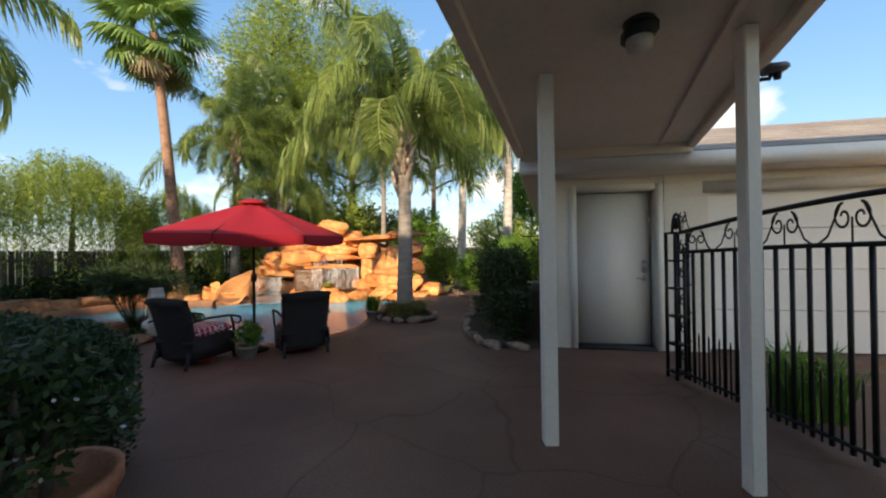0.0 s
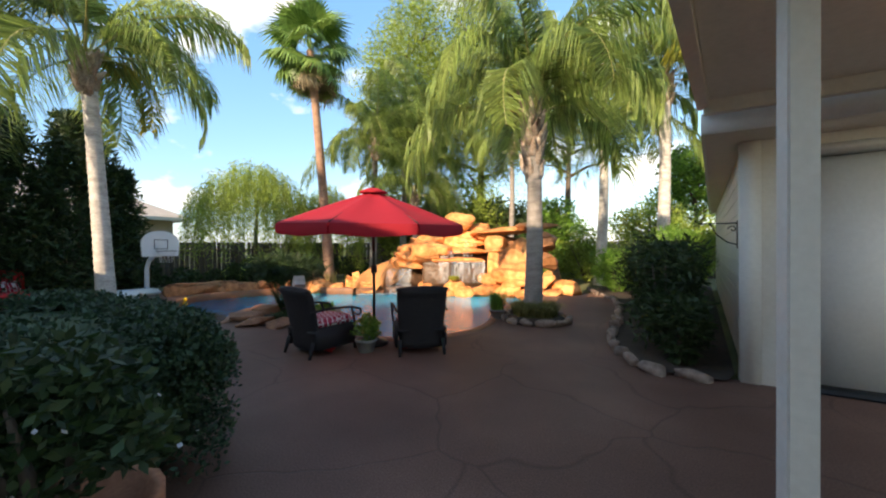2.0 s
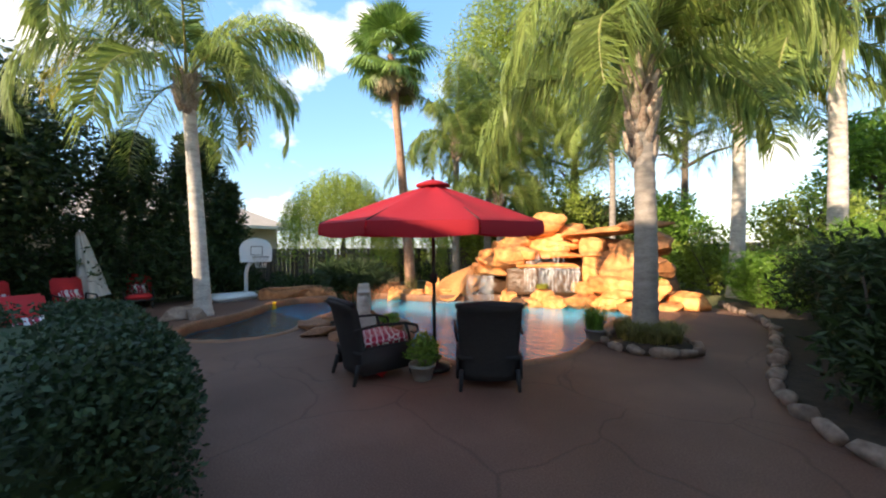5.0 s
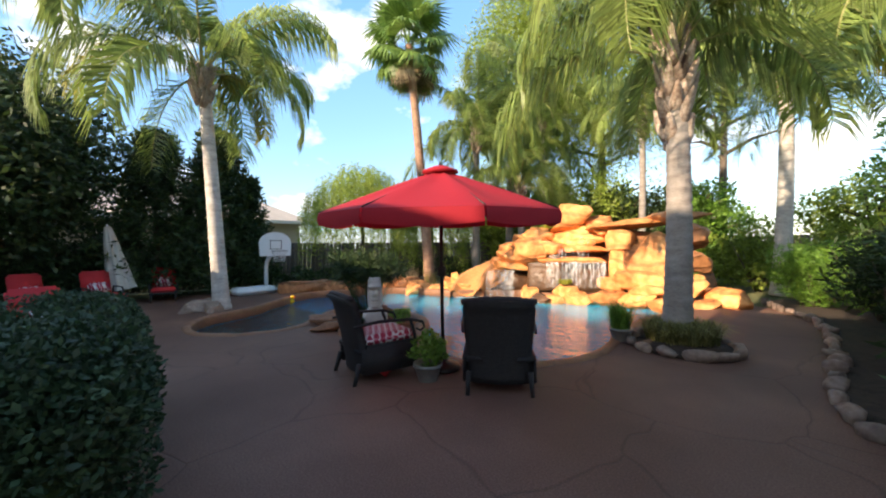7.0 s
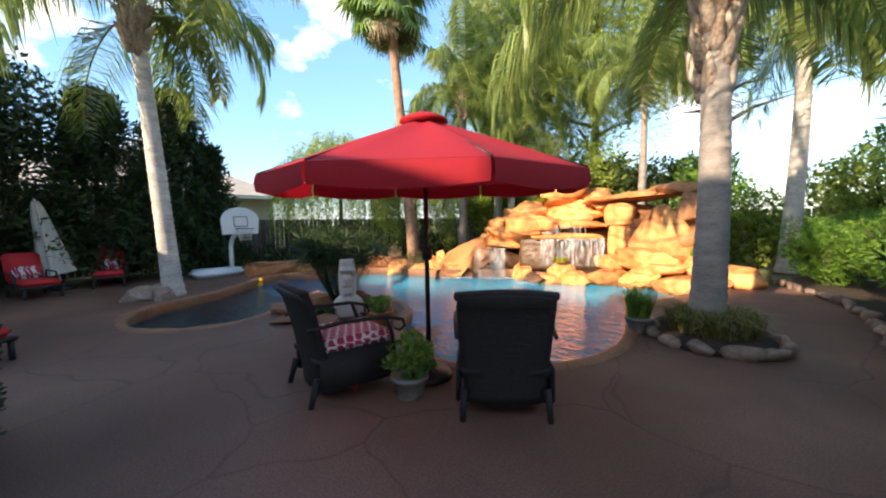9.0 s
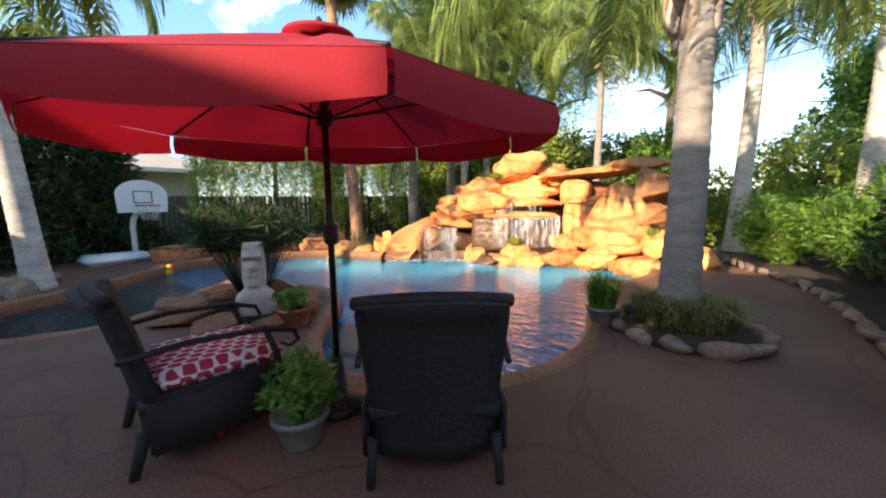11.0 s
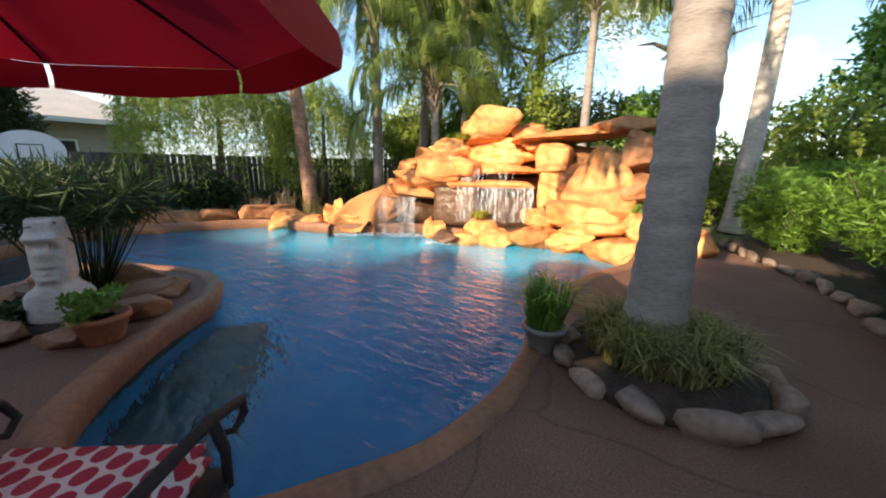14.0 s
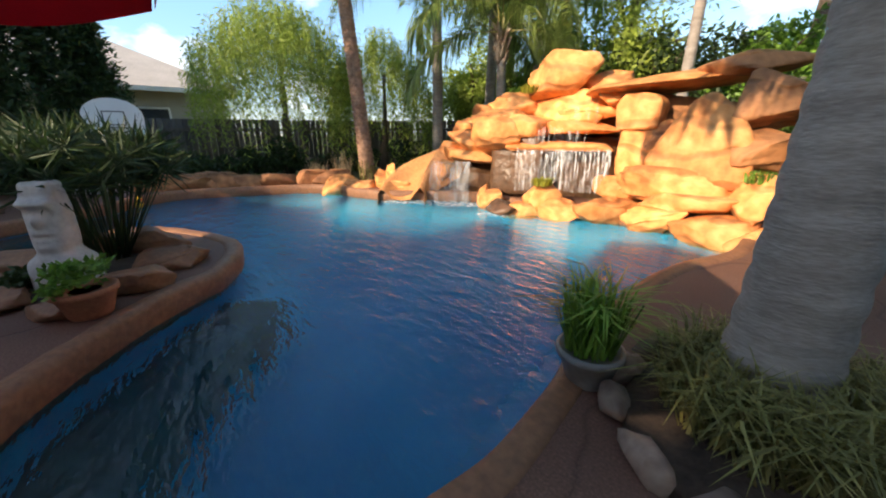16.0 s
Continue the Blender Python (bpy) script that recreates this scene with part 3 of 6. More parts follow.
part("glass_shade", lathe([(0.045, -0.17), (0.065, -0.15), (0.07, -0.1)], 16), M_CANVAS, lamp, "frosted glass shade")

hook = thing("plant_bracket", 1.7, 7.1, 1.5, 4, "black iron hanging basket bracket on the siding", "bracket")
part("backplate", box(-0.012, -0.02, -0.16, 0.006, 0.02, 0.16, 0.004), M_IRON, hook)
part("arm", tube([(0, 0, 0.13), (-0.36, 0, 0.13), (-0.4, 0, 0.15), (-0.41, 0, 0.18)], 0.009, 6), M_IRON, hook)
part("brace", tube([(0, 0, -0.12), (-0.1, 0, -0.09), (-0.2, 0, 0.0), (-0.26, 0, 0.12)], 0.008, 6), M_IRON, hook)
part("curl", tube([(-0.05 - 0.045 * math.cos(0.5 * k) * (1 - k / 16), 0, 0.06 + 0.045 * math.sin(0.5 * k) * (1 - k / 16)) for k in range(14)], 0.006, 5), M_IRON, hook)
sec = thing("security_camera", 2.53, 3.36, 2.36, 0, "small grey security camera on the porch post", "camera")
part("mount", tube([(-0.005, 0, 0), (0.05, 0, 0.0), (0.06, 0, 0.03)], 0.012, 8), M_DARK, sec)
part("housing", box(0.02, -0.05, 0.03, 0.13, 0.05, 0.075, 0.012), M_CERAM, sec)
part("lens", lathe([(0.016, -0.02), (0.02, 0.0), (0.02, 0.03)], 12), M_DARK, sec).matrix_local = pose(0.09, 0, 0.015)

# unseen main house behind the walk: a two-storey block and a lower wing
mh = thing("wall_house", label="plain unseen cream house walls behind the covered walk, sized to shade the deck", category="house wall", kind="structure")
mroof = thing("roof_house", label="unseen grey shingle roofs of the house, heights set to shade the deck", category="roof", kind="structure")
# block widths and eave heights chosen for the shade they cast on the deck
for x0, x1, e, r in ((-1.65, 5.4, 6.6, 7.6), (-6.2, -1.65, 4.75, 5.3), (-13.5, -6.2, 3.9, 4.4)):
    part("wall", box(x0, -9.0, 0, x1 - 0.02, -2.4, e - 0.05, 0.0), M_WALL, mh, smooth=False)
    part("roof_plane", slab([(x0 - 0.2, -1.9, e), (x1 + 0.1, -1.9, e), (x1 + 0.1, -5.7, r), (x0 - 0.2, -5.7, r)], 0, 0.12), M_SHINGLE, mroof, smooth=False)
    part("roof_plane", slab([(x0 - 0.2, -5.7, r), (x1 + 0.1, -5.7, r), (x1 + 0.1, -9.5, e), (x0 - 0.2, -9.5, e)], 0, 0.12), M_SHINGLE, mroof, smooth=False)

# ---- iron fence ----
fence = thing("iron_fence", 2.9, 5.25, 0, -74.5, "black wrought iron fence with scrolled top band", "fence")
FL = 3.9
ARCH = lambda s: 0.17 * math.sin(math.pi * min(1.0, s / 3.9))
for z, r, k in ((0.1, 0.018, 0.0), (1.36, 0.02, 0.35), (1.57, 0.022, 1.0)):
    part("rail", tube([(FL * j / 20, 0, z + k * ARCH(FL * j / 20)) for j in range(21)], r, 6), M_IRON, fence)
bar = mesh_of(box(-0.012, -0.012, 0.04, 0.012, 0.012, 1.38, 0.002), "picket", M_IRON)
low = mesh_of(tube([(0, 0, 0.04), (0, 0, 0.52), (0, 0, 0.56)], [0.008, 0.008, 0.001], 6), "low_picket", M_IRON)
for k in range(33):
    ob = part("picket", bar, None, fence)
    ob.location, ob.scale = (0.12 * k + 0.05, 0, 0), (1, 1, (1.36 + 0.35 * ARCH(0.12 * k + 0.05)) / 1.38)
    part("low_picket", low, None, fence).location = (0.12 * k + 0.11, 0, 0)


def scroll_bm():
    bm = bmesh.new()
    for s in (-1, 1):
        pts = []
        for k in range(15):
            a = math.pi * (0.5 + 2.4 * k / 14)
            r = 0.055 * (1 - 0.75 * k / 14)
            pts.append((s * (0.05 + r * math.cos(a) * -1), 0, 0.1 + r * math.sin(a)))
        tube(pts, 0.006, 5, bm)
        tube([(s * 0.06, 0, 0.155), (s * 0.14, 0, 0.03), (s * 0.2, 0, 0.0)], 0.006, 5, bm)
    tube([(0, 0, 0), (0, 0, 0.1)], 0.006, 5, bm)
    return bm


scroll = mesh_of(scroll_bm(), "scroll", M_IRON)
for k in range(9):
    s = 0.22 + 0.43 * k
    ob = part("scroll", scroll, None, fence)
    ob.location, ob.scale = (s, 0, 1.365 + 0.35 * ARCH(s)), (1, 1, 1.15 + 0.65 * ARCH(s) / 0.17)
pillar = thing("gate_pillar", 2.9, 5.34, 0, -74.5, "black open ironwork gate pillar with arched finial", "gate post")
for sx in (-0.07, 0.07):
    for sy in (-0.07, 0.07):
        part("upright", box(sx - 0.014, sy - 0.014, 0, sx + 0.014, sy + 0.014, 1.58, 0.003), M_IRON, pillar)
for k in range(6):
    z = 0.06 + 0.3 * k
    part("cross_band", box(-0.085, -0.085, z, 0.085, 0.085, z + 0.02, 0.003), M_IRON, pillar)
    ob = part("scroll", scroll, None, pillar)
    ob.matrix_local = Matrix.Translation((0, 0.078, z + 0.05)) @ Matrix.Diagonal((0.5, 1, 1.2, 1))
part("finial", tube([(-0.06 * math.cos(math.pi * k / 10), 0, 1.58 + 0.2 * math.sin(math.pi * k / 10)) for k in range(11)], 0.014, 6), M_IRON, pillar)
part("finial_ball", lathe([(0.004, 1.6), (0.03, 1.63), (0.035, 1.66), (0.02, 1.7), (0.004, 1.74)], 12), M_IRON, pillar)


# ---- rock waterfall ----
falls = thing("rock_waterfall", label="orange sandstone boulder waterfall with slide at the pool edge", category="waterfall")
count = [0]


def boulder(parent, x, y, z, w, d, h, yaw, material=None, shape=0.62, rough=0.13, tip=0.0, lean=0.0, name="boulder", sub=4):
    count[0] += 1
    ob = part(name, rock_bm(w * 1.24, d * 1.15, h * 1.22, count[0], shape, rough, sub), material or M_ROCK, parent)
    ob.matrix_world = pose(x, y, z, tip, lean, yaw)
    return ob


def facet_rock(parent, outline, y, depth, seed, material=None, lean=0.0, yaw=0.0, sharp=11):
    """A broken block: the convex outline in (x, z) given depth along y, with rounded edges and a worn skin."""
    n = len(outline)
    cx, cz = sum(p[0] for p in outline) / n, sum(p[1] for p in outline) / n
    planes = [(Vector((0, s, 0)), depth / 2) for s in (-1, 1)]
    for k in range(n):
        (x0, z0), (x1, z1) = outline[k], outline[(k + 1) % n]
        nrm = Vector((z1 - z0, 0, x0 - x1)).normalized()
        off = nrm.dot(Vector((x0 - cx, 0, z0 - cz)))
        planes.append((nrm, off) if off > 0 else (-nrm, -off))
    bm = bmesh.new()
    bmesh.ops.create_icosphere(bm, subdivisions=5, radius=1.0)
    o = Vector((seed * 7.3, seed * 3.1, seed * 5.7))
    for v in bm.verts:
        d = v.co.normalized()
        r = sum((max(0.0, d.dot(q)) / h) ** sharp for q, h in planes) ** (-1 / sharp)
        p = d * r
        w = 0.05 * noise.noise(p * 1.7 + o) + 0.022 * noise.noise(p * 5 + o) + 0.012 * noise.noise(Vector((p.x * 1.2, p.y * 1.2, p.z * 9)) + o)
        v.co = p + d * w
    ob = part("boulder", bm, material or M_ROCK, parent)
    ob.matrix_world = pose(cx, y, cz, lean, 0, yaw)
    return ob


def falls_rocks():
    B = lambda *a, **k: boulder(falls, *a, **k)
    B(-5.52, 13.33, 2.13, 1.15, 1.2, 0.85, 34, rough=0.16)
    B(-4.73, 13.69, 1.95, 1.1, 1.0, 0.6, 28, lean=6)
    B(-5.99, 12.85, 1.62, 1.2, 1.0, 0.55, 40)
    B(-5.12, 13.2, 1.52, 1.3, 1.0, 0.6, 33)
    B(-5.86, 12.4, 1.25, 1.2, 0.95, 0.62, 41)
    B(-6.45, 12.15, 0.98, 1.3, 0.9, 0.5, 46, lean=14)
    B(-6.62, 11.95, 0.72, 1.15, 0.85, 0.24, 32, lean=6, shape=0.5)
    # front block coloured dark for the shade under the overhanging slab
    facet_rock(falls, [(-6.1, 0.0), (-5.12, 0.0), (-5.05, 0.7), (-5.2, 1.1), (-5.75, 1.16), (-6.12, 0.95)], 12.55, 0.8, 3, M_ROCKWS, -6, 12)
    facet_rock(falls, [(-6.55, 1.02), (-5.2, 1.08), (-5.12, 1.34), (-5.5, 1.5), (-6.2, 1.42), (-6.6, 1.2)], 12.5, 1.0, 4, None, 0, 14)
    B(-6.95, 12.3, 0.3, 0.5, 0.7, 1.3, 48)
    B(-4.78, 12.78, 0.92, 1.75, 0.95, 0.2, 32, shape=0.5, rough=0.09)
    B(-4.9, 12.95, 1.27, 1.4, 0.85, 0.22, 33, shape=0.5, rough=0.09)
    B(-4.75, 13.1, 1.5, 0.9, 0.5, 0.3, 33)
    facet_rock(falls, [(-4.1, 1.19), (-3.48, 1.2), (-3.46, 1.62), (-3.6, 1.72), (-4.0, 1.73), (-4.13, 1.6)], 13.2, 0.62, 5, None, 0, 12, 16)
    facet_rock(falls, [(-4.02, 0.2), (-3.38, 0.2), (-3.45, 1.19), (-4.0, 1.19)], 13.2, 0.6, 6, None, 0, 12, 16)
    B(-3.5, 13.6, 1.88, 1.9, 1.4, 0.26, 20, shape=0.5, rough=0.1, lean=-5)
    B(-2.57, 13.5, 2.02, 1.4, 1.4, 0.24, 13, shape=0.5, rough=0.1, material=M_ROCKD)
    B(-4.2, 13.5, 1.78, 0.9, 1.0, 0.3, 24, shape=0.5)
    facet_rock(falls, [(-3.42, 0.7), (-3.15, 0.35), (-2.1, 0.35), (-2.14, 0.95), (-2.45, 1.42), (-2.74, 1.66), (-2.95, 1.5)], 12.85, 0.75, 7, None, -14, 6)
    B(-2.22, 13.05, 1.48, 0.78, 0.9, 0.68, 12, material=M_ROCKD)
    B(-2.06, 12.85, 0.92, 0.66, 0.8, 0.6, 11, material=M_ROCKD)
    B(-2.79, 12.44, 0.46, 1.3, 0.75, 0.4, 18, shape=0.55, rough=0.17)
    B(-2.7, 12.36, 0.25, 1.2, 0.7, 0.34, 16, shape=0.55, rough=0.17)
    B(-4.73, 12.05, 0.1, 0.8, 0.55, 0.42, 35, shape=0.55)
    B(-5.68, 11.72, -0.05, 0.5, 0.4, 0.36, 44)
    B(-5.82, 11.68, 0.04, 0.2, 0.2, 0.42, 50, shape=0.8)
    B(-5.2, 11.5, -0.1, 0.5, 0.42, 0.3, 38, material=M_ROCKWS)
    B(-4.91, 11.82, -0.16, 0.76, 0.55, 0.42, 38)
    B(-4.28, 12.0, -0.09, 0.76, 0.55, 0.44, 33)
    B(-3.72, 12.2, -0.02, 0.78, 0.6, 0.5, 27)
    B(-3.01, 12.2, 0.0, 0.84, 0.6, 0.48, 20, rough=0.18)
    B(-2.24, 12.12, -0.02, 0.84, 0.7, 0.5, 13)
    B(-1.7, 12.1, -0.02, 0.6, 0.6, 0.4, 8)
    B(-1.98, 12.4, 0.36, 0.6, 0.6, 0.5, 10)
    B(-1.35, 12.5, 0.12, 0.7, 0.6, 0.45, -10)
    B(-3.7, 12.7, 0.28, 0.95, 0.6, 0.34, 24)
    B(-3.35, 12.75, 0.5, 0.6, 0.5, 0.4, 24)
    B(-8.37, 11.05, 0.08, 0.4, 0.5, 0.72, 60, shape=0.5)
    B(-8.15, 11.1, 0.12, 0.3, 0.4, 0.62, 60, shape=0.5)
    B(-9.14, 10.4, -0.02, 0.9, 0.7, 0.5, 66)
    B(-8.7, 10.7, -0.05, 0.8, 0.55, 0.46, 63)
    B(-7.9, 11.1, -0.05, 0.7, 0.5, 0.4, 55)
    B(-7.35, 12.75, 0.8, 0.85, 0.9, 0.7, 48, material=M_ROCKD)
    B(-6.9, 12.6, 1.2, 0.9, 0.9, 0.6, 45)
    B(-6.95, 12.05, 0.78, 0.8, 0.7, 0.32, 46, lean=10, shape=0.5)
    B(-6.75, 12.35, 1.12, 0.85, 0.8, 0.42, 44, lean=8)
    B(-7.05, 11.75, 0.42, 0.5, 0.5, 0.5, 48)
    B(-6.4, 12.55, 1.5, 0.8, 0.7, 0.4, 42)
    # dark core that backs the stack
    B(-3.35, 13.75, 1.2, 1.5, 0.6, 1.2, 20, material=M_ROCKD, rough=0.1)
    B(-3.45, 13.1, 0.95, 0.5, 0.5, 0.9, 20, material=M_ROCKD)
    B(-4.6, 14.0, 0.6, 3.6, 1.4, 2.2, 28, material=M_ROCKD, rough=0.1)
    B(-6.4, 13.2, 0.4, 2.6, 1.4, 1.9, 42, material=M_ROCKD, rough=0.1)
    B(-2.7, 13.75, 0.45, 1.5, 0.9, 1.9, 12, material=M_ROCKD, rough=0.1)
    # wet backing behind both falls, recess shade put into its colour
    B(-4.75, 13.3, 0.4, 1.7, 0.7, 1.1, 32, material=M_ROCKWS, rough=0.1)
    B(-6.55, 12.3, 0.2, 1.1, 0.7, 0.9, 32, material=M_ROCKWS, rough=0.1)


falls_rocks()


def slide_bm():
    """A curved chute, a half-pipe falling to the water."""
    bm = bmesh.new()
    path = spline([(-7.05, 12.4, 0.82), (-7.3, 12.1, 0.66), (-7.52, 11.75, 0.46), (-7.58, 11.4, 0.24), (-7.48, 11.05, 0.0), (-7.3, 10.8, -0.18)], 5, False)
    P = np.array(path)
    rows = []
    for i in range(len(P)):
        t = P[min(i + 1, len(P) - 1)] - P[max(i - 1, 0)]
        s = np.array([t[1], -t[0], 0]) / np.hypot(t[0], t[1])
        row = []
        for u, w in ((-0.52, -0.5), (-0.5, 0.2), (-0.42, 0.3), (-0.34, 0.22), (-0.2, 0.04), (0, 0), (0.2, 0.04), (0.34, 0.2), (0.42, 0.26), (0.5, 0.16), (0.52, -0.5)):
            q = P[i] + s * u + np.array([0, 0, w])
            q[2] += 0.05 * noise.noise(Vector(q) * 2)
            row.append(bm.verts.new(q))
        rows.append(row)
    for a, b in zip(rows, rows[1:]):
        for k in range(len(a) - 1):
            bm.faces.new((a[k], a[k + 1], b[k + 1], b[k]))
    bmesh.ops.recalc_face_normals(bm, faces=bm.faces)
    return bm


part("slide", slide_bm(), M_SLIDE, falls, "rust brown rock-textured slide")


def cascade(x, y, yaw, width, z0, z1, n, seed, throw=0.12):
    """Strands of falling water."""
    rng = random.Random(seed)
    bm = bmesh.new()
    for k in range(n):
        u = (rng.random() - 0.5) * width
        w = rng.uniform(0.003, 0.011)
        zt, zb = z0 - rng.uniform(0, 0.03), z1 + (rng.uniform(0, 0.15) if rng.random() < 0.4 else 0)
        prev = None
        for j in range(7):
            f = j / 6
            off = -throw * math.sqrt(f) + rng.uniform(-0.01, 0.01)
            uu = u + rng.uniform(-0.008, 0.008)
            ww = w * (1 - 0.4 * f)
            z = zt + (zb - zt) * f
            cur = (bm.verts.new((uu - ww, off, z)), bm.verts.new((uu + ww, off - 0.006, z)))
            if prev:
                bm.faces.new((prev[0], prev[1], cur[1], cur[0]))
            prev = cur
    ob = tagged(part("cascade", bm, M_FALL, falls, "thin white strands of falling water"), kind="stuff")
    ob.matrix_world = pose(x, y, 0, 0, 0, yaw)


cascade(-6.6, 11.55, 30, 0.85, 0.64, -0.17, 120, 1)
cascade(-4.6, 12.3, 32, 1.5, 0.9, 0.2, 170, 2)
cascade(-4.85, 12.5, 33, 0.95, 1.26, 0.98, 50, 3, 0.06)
cascade(-4.55, 12.85, 33, 0.4, 1.6, 1.34, 10, 4, 0.05)
cascade(-5.2, 11.45, 40, 0.4, -0.02, -0.17, 14, 5, 0.08)


def foam(x, y, rx, ry, yaw):
    bm = bmesh.new()
    bmesh.ops.create_circle(bm, cap_ends=True, segments=28, radius=1)
    bmesh.ops.scale(bm, vec=(rx, ry, 1), verts=bm.verts)
    ob = part("foam", bm, M_FOAM, falls, "white foam on the pool")
    ob.matrix_world = pose(x, y, WATER_Z + 0.006, 0, 0, yaw)


foam(-6.6, 11.3, 0.85, 0.3, 30)
foam(-7.25, 10.7, 0.35, 0.22, 40)
foam(-5.15, 11.3, 0.35, 0.16, 40)

# low rock kerb along the far side of the pool
kerb = thing("rock_kerb", label="low rust brown rock kerb behind the pool", category="kerb")
for k, (x, y) in enumerate(spline([(-9.7, 10.4), (-10.35, 9.4), (-10.75, 8.4), (-11.0, 7.6), (-11.05, 6.95)], 2, False)):
    boulder(kerb, x - 0.05, y, 0.08, 0.85, 0.55, 0.42, 75 + 8 * math.sin(k), M_ROCKD, 0.5, 0.08, name="stone")
for x, y, w in ((-9.35, 4.45, 0.6), (-9.0, 4.2, 0.5), (-9.6, 4.75, 0.45), (-8.75, 4.55, 0.4)):
    boulder(kerb, x, y, 0.06, w, 0.4, 0.3, 30 * x, M_STONE, name="stone")


# ---- plants ----
def frond_mesh(name, length, a0, bend, leaf, n, seed, material, hang=0.9):
    """One feather frond, leaving the origin towards +x at a0 degrees, bending down by bend degrees; returns the mesh."""
    rng = np.random.default_rng(seed)
    s = np.linspace(0, 1, 25)
    ang = np.radians(a0 - bend * s ** 1.3)
    step = length / 24
    x = np.concatenate([[0], np.cumsum(np.cos(ang[:-1]) * step)])
    z = np.concatenate([[0], np.cumsum(np.sin(ang[:-1]) * step)])
    side = 0.12 * length * s ** 2 * rng.uniform(-1, 1)
    V, F, I = [], [], []
    w = 0.024 * (1 - 0.85 * s)
    for i in range(25):
        V += [(x[i], side[i] - w[i], z[i]), (x[i], side[i], z[i] - w[i]), (x[i], side[i] + w[i], z[i]), (x[i], side[i], z[i] + w[i] * 0.6)]
    for i in range(24):
        for k in range(4):
            F.append((4 * i + k, 4 * i + (k + 1) % 4, 4 * i + 4 + (k + 1) % 4, 4 * i + 4 + k))
            I.append(1)
    for j in range(n):
        t = 0.16 + 0.84 * (j + rng.random()) / n
        px, py, pz = np.interp(t, s, x), np.interp(t, s, side), np.interp(t, s, z)
        a = np.interp(t, s, ang)
        ll = leaf * (0.55 + 0.6 * math.sin(math.pi * min(1, t * 0.9 + 0.08))) * rng.uniform(0.8, 1.15)
        for sg in (-1, 1):
            f = np.array([math.cos(a), 0, math.sin(a)])
            d = np.array([0, sg, 0.0]) * rng.uniform(0.6, 1.0) + f * rng.uniform(0.35, 0.8) + np.array([0, 0, rng.uniform(-0.35, 0.5)])
            d /= np.linalg.norm(d)
            p0 = np.array([px, py, pz])
            p1 = p0 + d * ll * 0.4 + np.array([0, 0, -0.08 * hang * ll])
            d2 = d * (1 - 0.55 * hang) + np.array([0, 0, -hang * rng.uniform(0.7, 1.4)])
            d2 /= np.linalg.norm(d2)
            p2 = p1 + d2 * ll * 0.6
            wd = np.cross(d, (0, 0, 1.0)) * 0.5 + f * 0.5
            wd = wd / np.linalg.norm(wd) * 0.017
            b = len(V)
            V += [tuple(p0 - wd * 0.6), tuple(p0 + wd * 0.6), tuple(p1 + wd), tuple(p1 - wd), tuple(p2)]
            F += [(b, b + 1, b + 2, b + 3), (b + 3, b + 2, b + 4)]
            I += [0, 0]
    me = bpy.data.meshes.new(name)
    me.from_pydata(V, [], F)
    me.materials.append(material)
    me.materials.append(M_RIB)
    me.polygons.foreach_set("material_index", I)
    me.update()
    return me


FRONDS = {}
for k, (a0, bend) in enumerate(((80, 95), (64, 125), (46, 150), (28, 138), (0, 84))):
    for v in range(2):
        FRONDS[k, v] = frond_mesh("frond", 3.0, a0, bend, 0.8, 112, 10 * k + v, M_PALM)
WEEP = {}
for k, (a0, bend) in enumerate(((84, 70), (80, 150), (72, 172), (58, 165), (30, 132))):
    for v in range(2):
        WEEP[k, v] = frond_mesh("frond", 3.0, a0, bend, 0.85, 118, 300 + 10 * k + v, M_PALM, 1.1)
FRONDY = frond_mesh("frond", 2.4, 30, 125, 0.6, 95, 77, M_PALMY)


def trunk_bm(h, r0, r1, lean=(0, 0), ring=0.13, bump=0.05, sides=16):
    n = int(h / ring) * 3
    pts, rad = [], []
    for i in range(n + 1):
        f = i / n
        z = h * f
        pts.append((lean[0] * f + 0.05 * math.sin(3 * f), lean[1] * f, z))
        rad.append((r1 + (r0 - r1) * (1 - f) ** 1.5 + 0.25 * r0 * math.exp(-z / 0.25)) * (1 - (bump if i % 3 == 0 else 0)))
    return tube(pts, rad, sides)


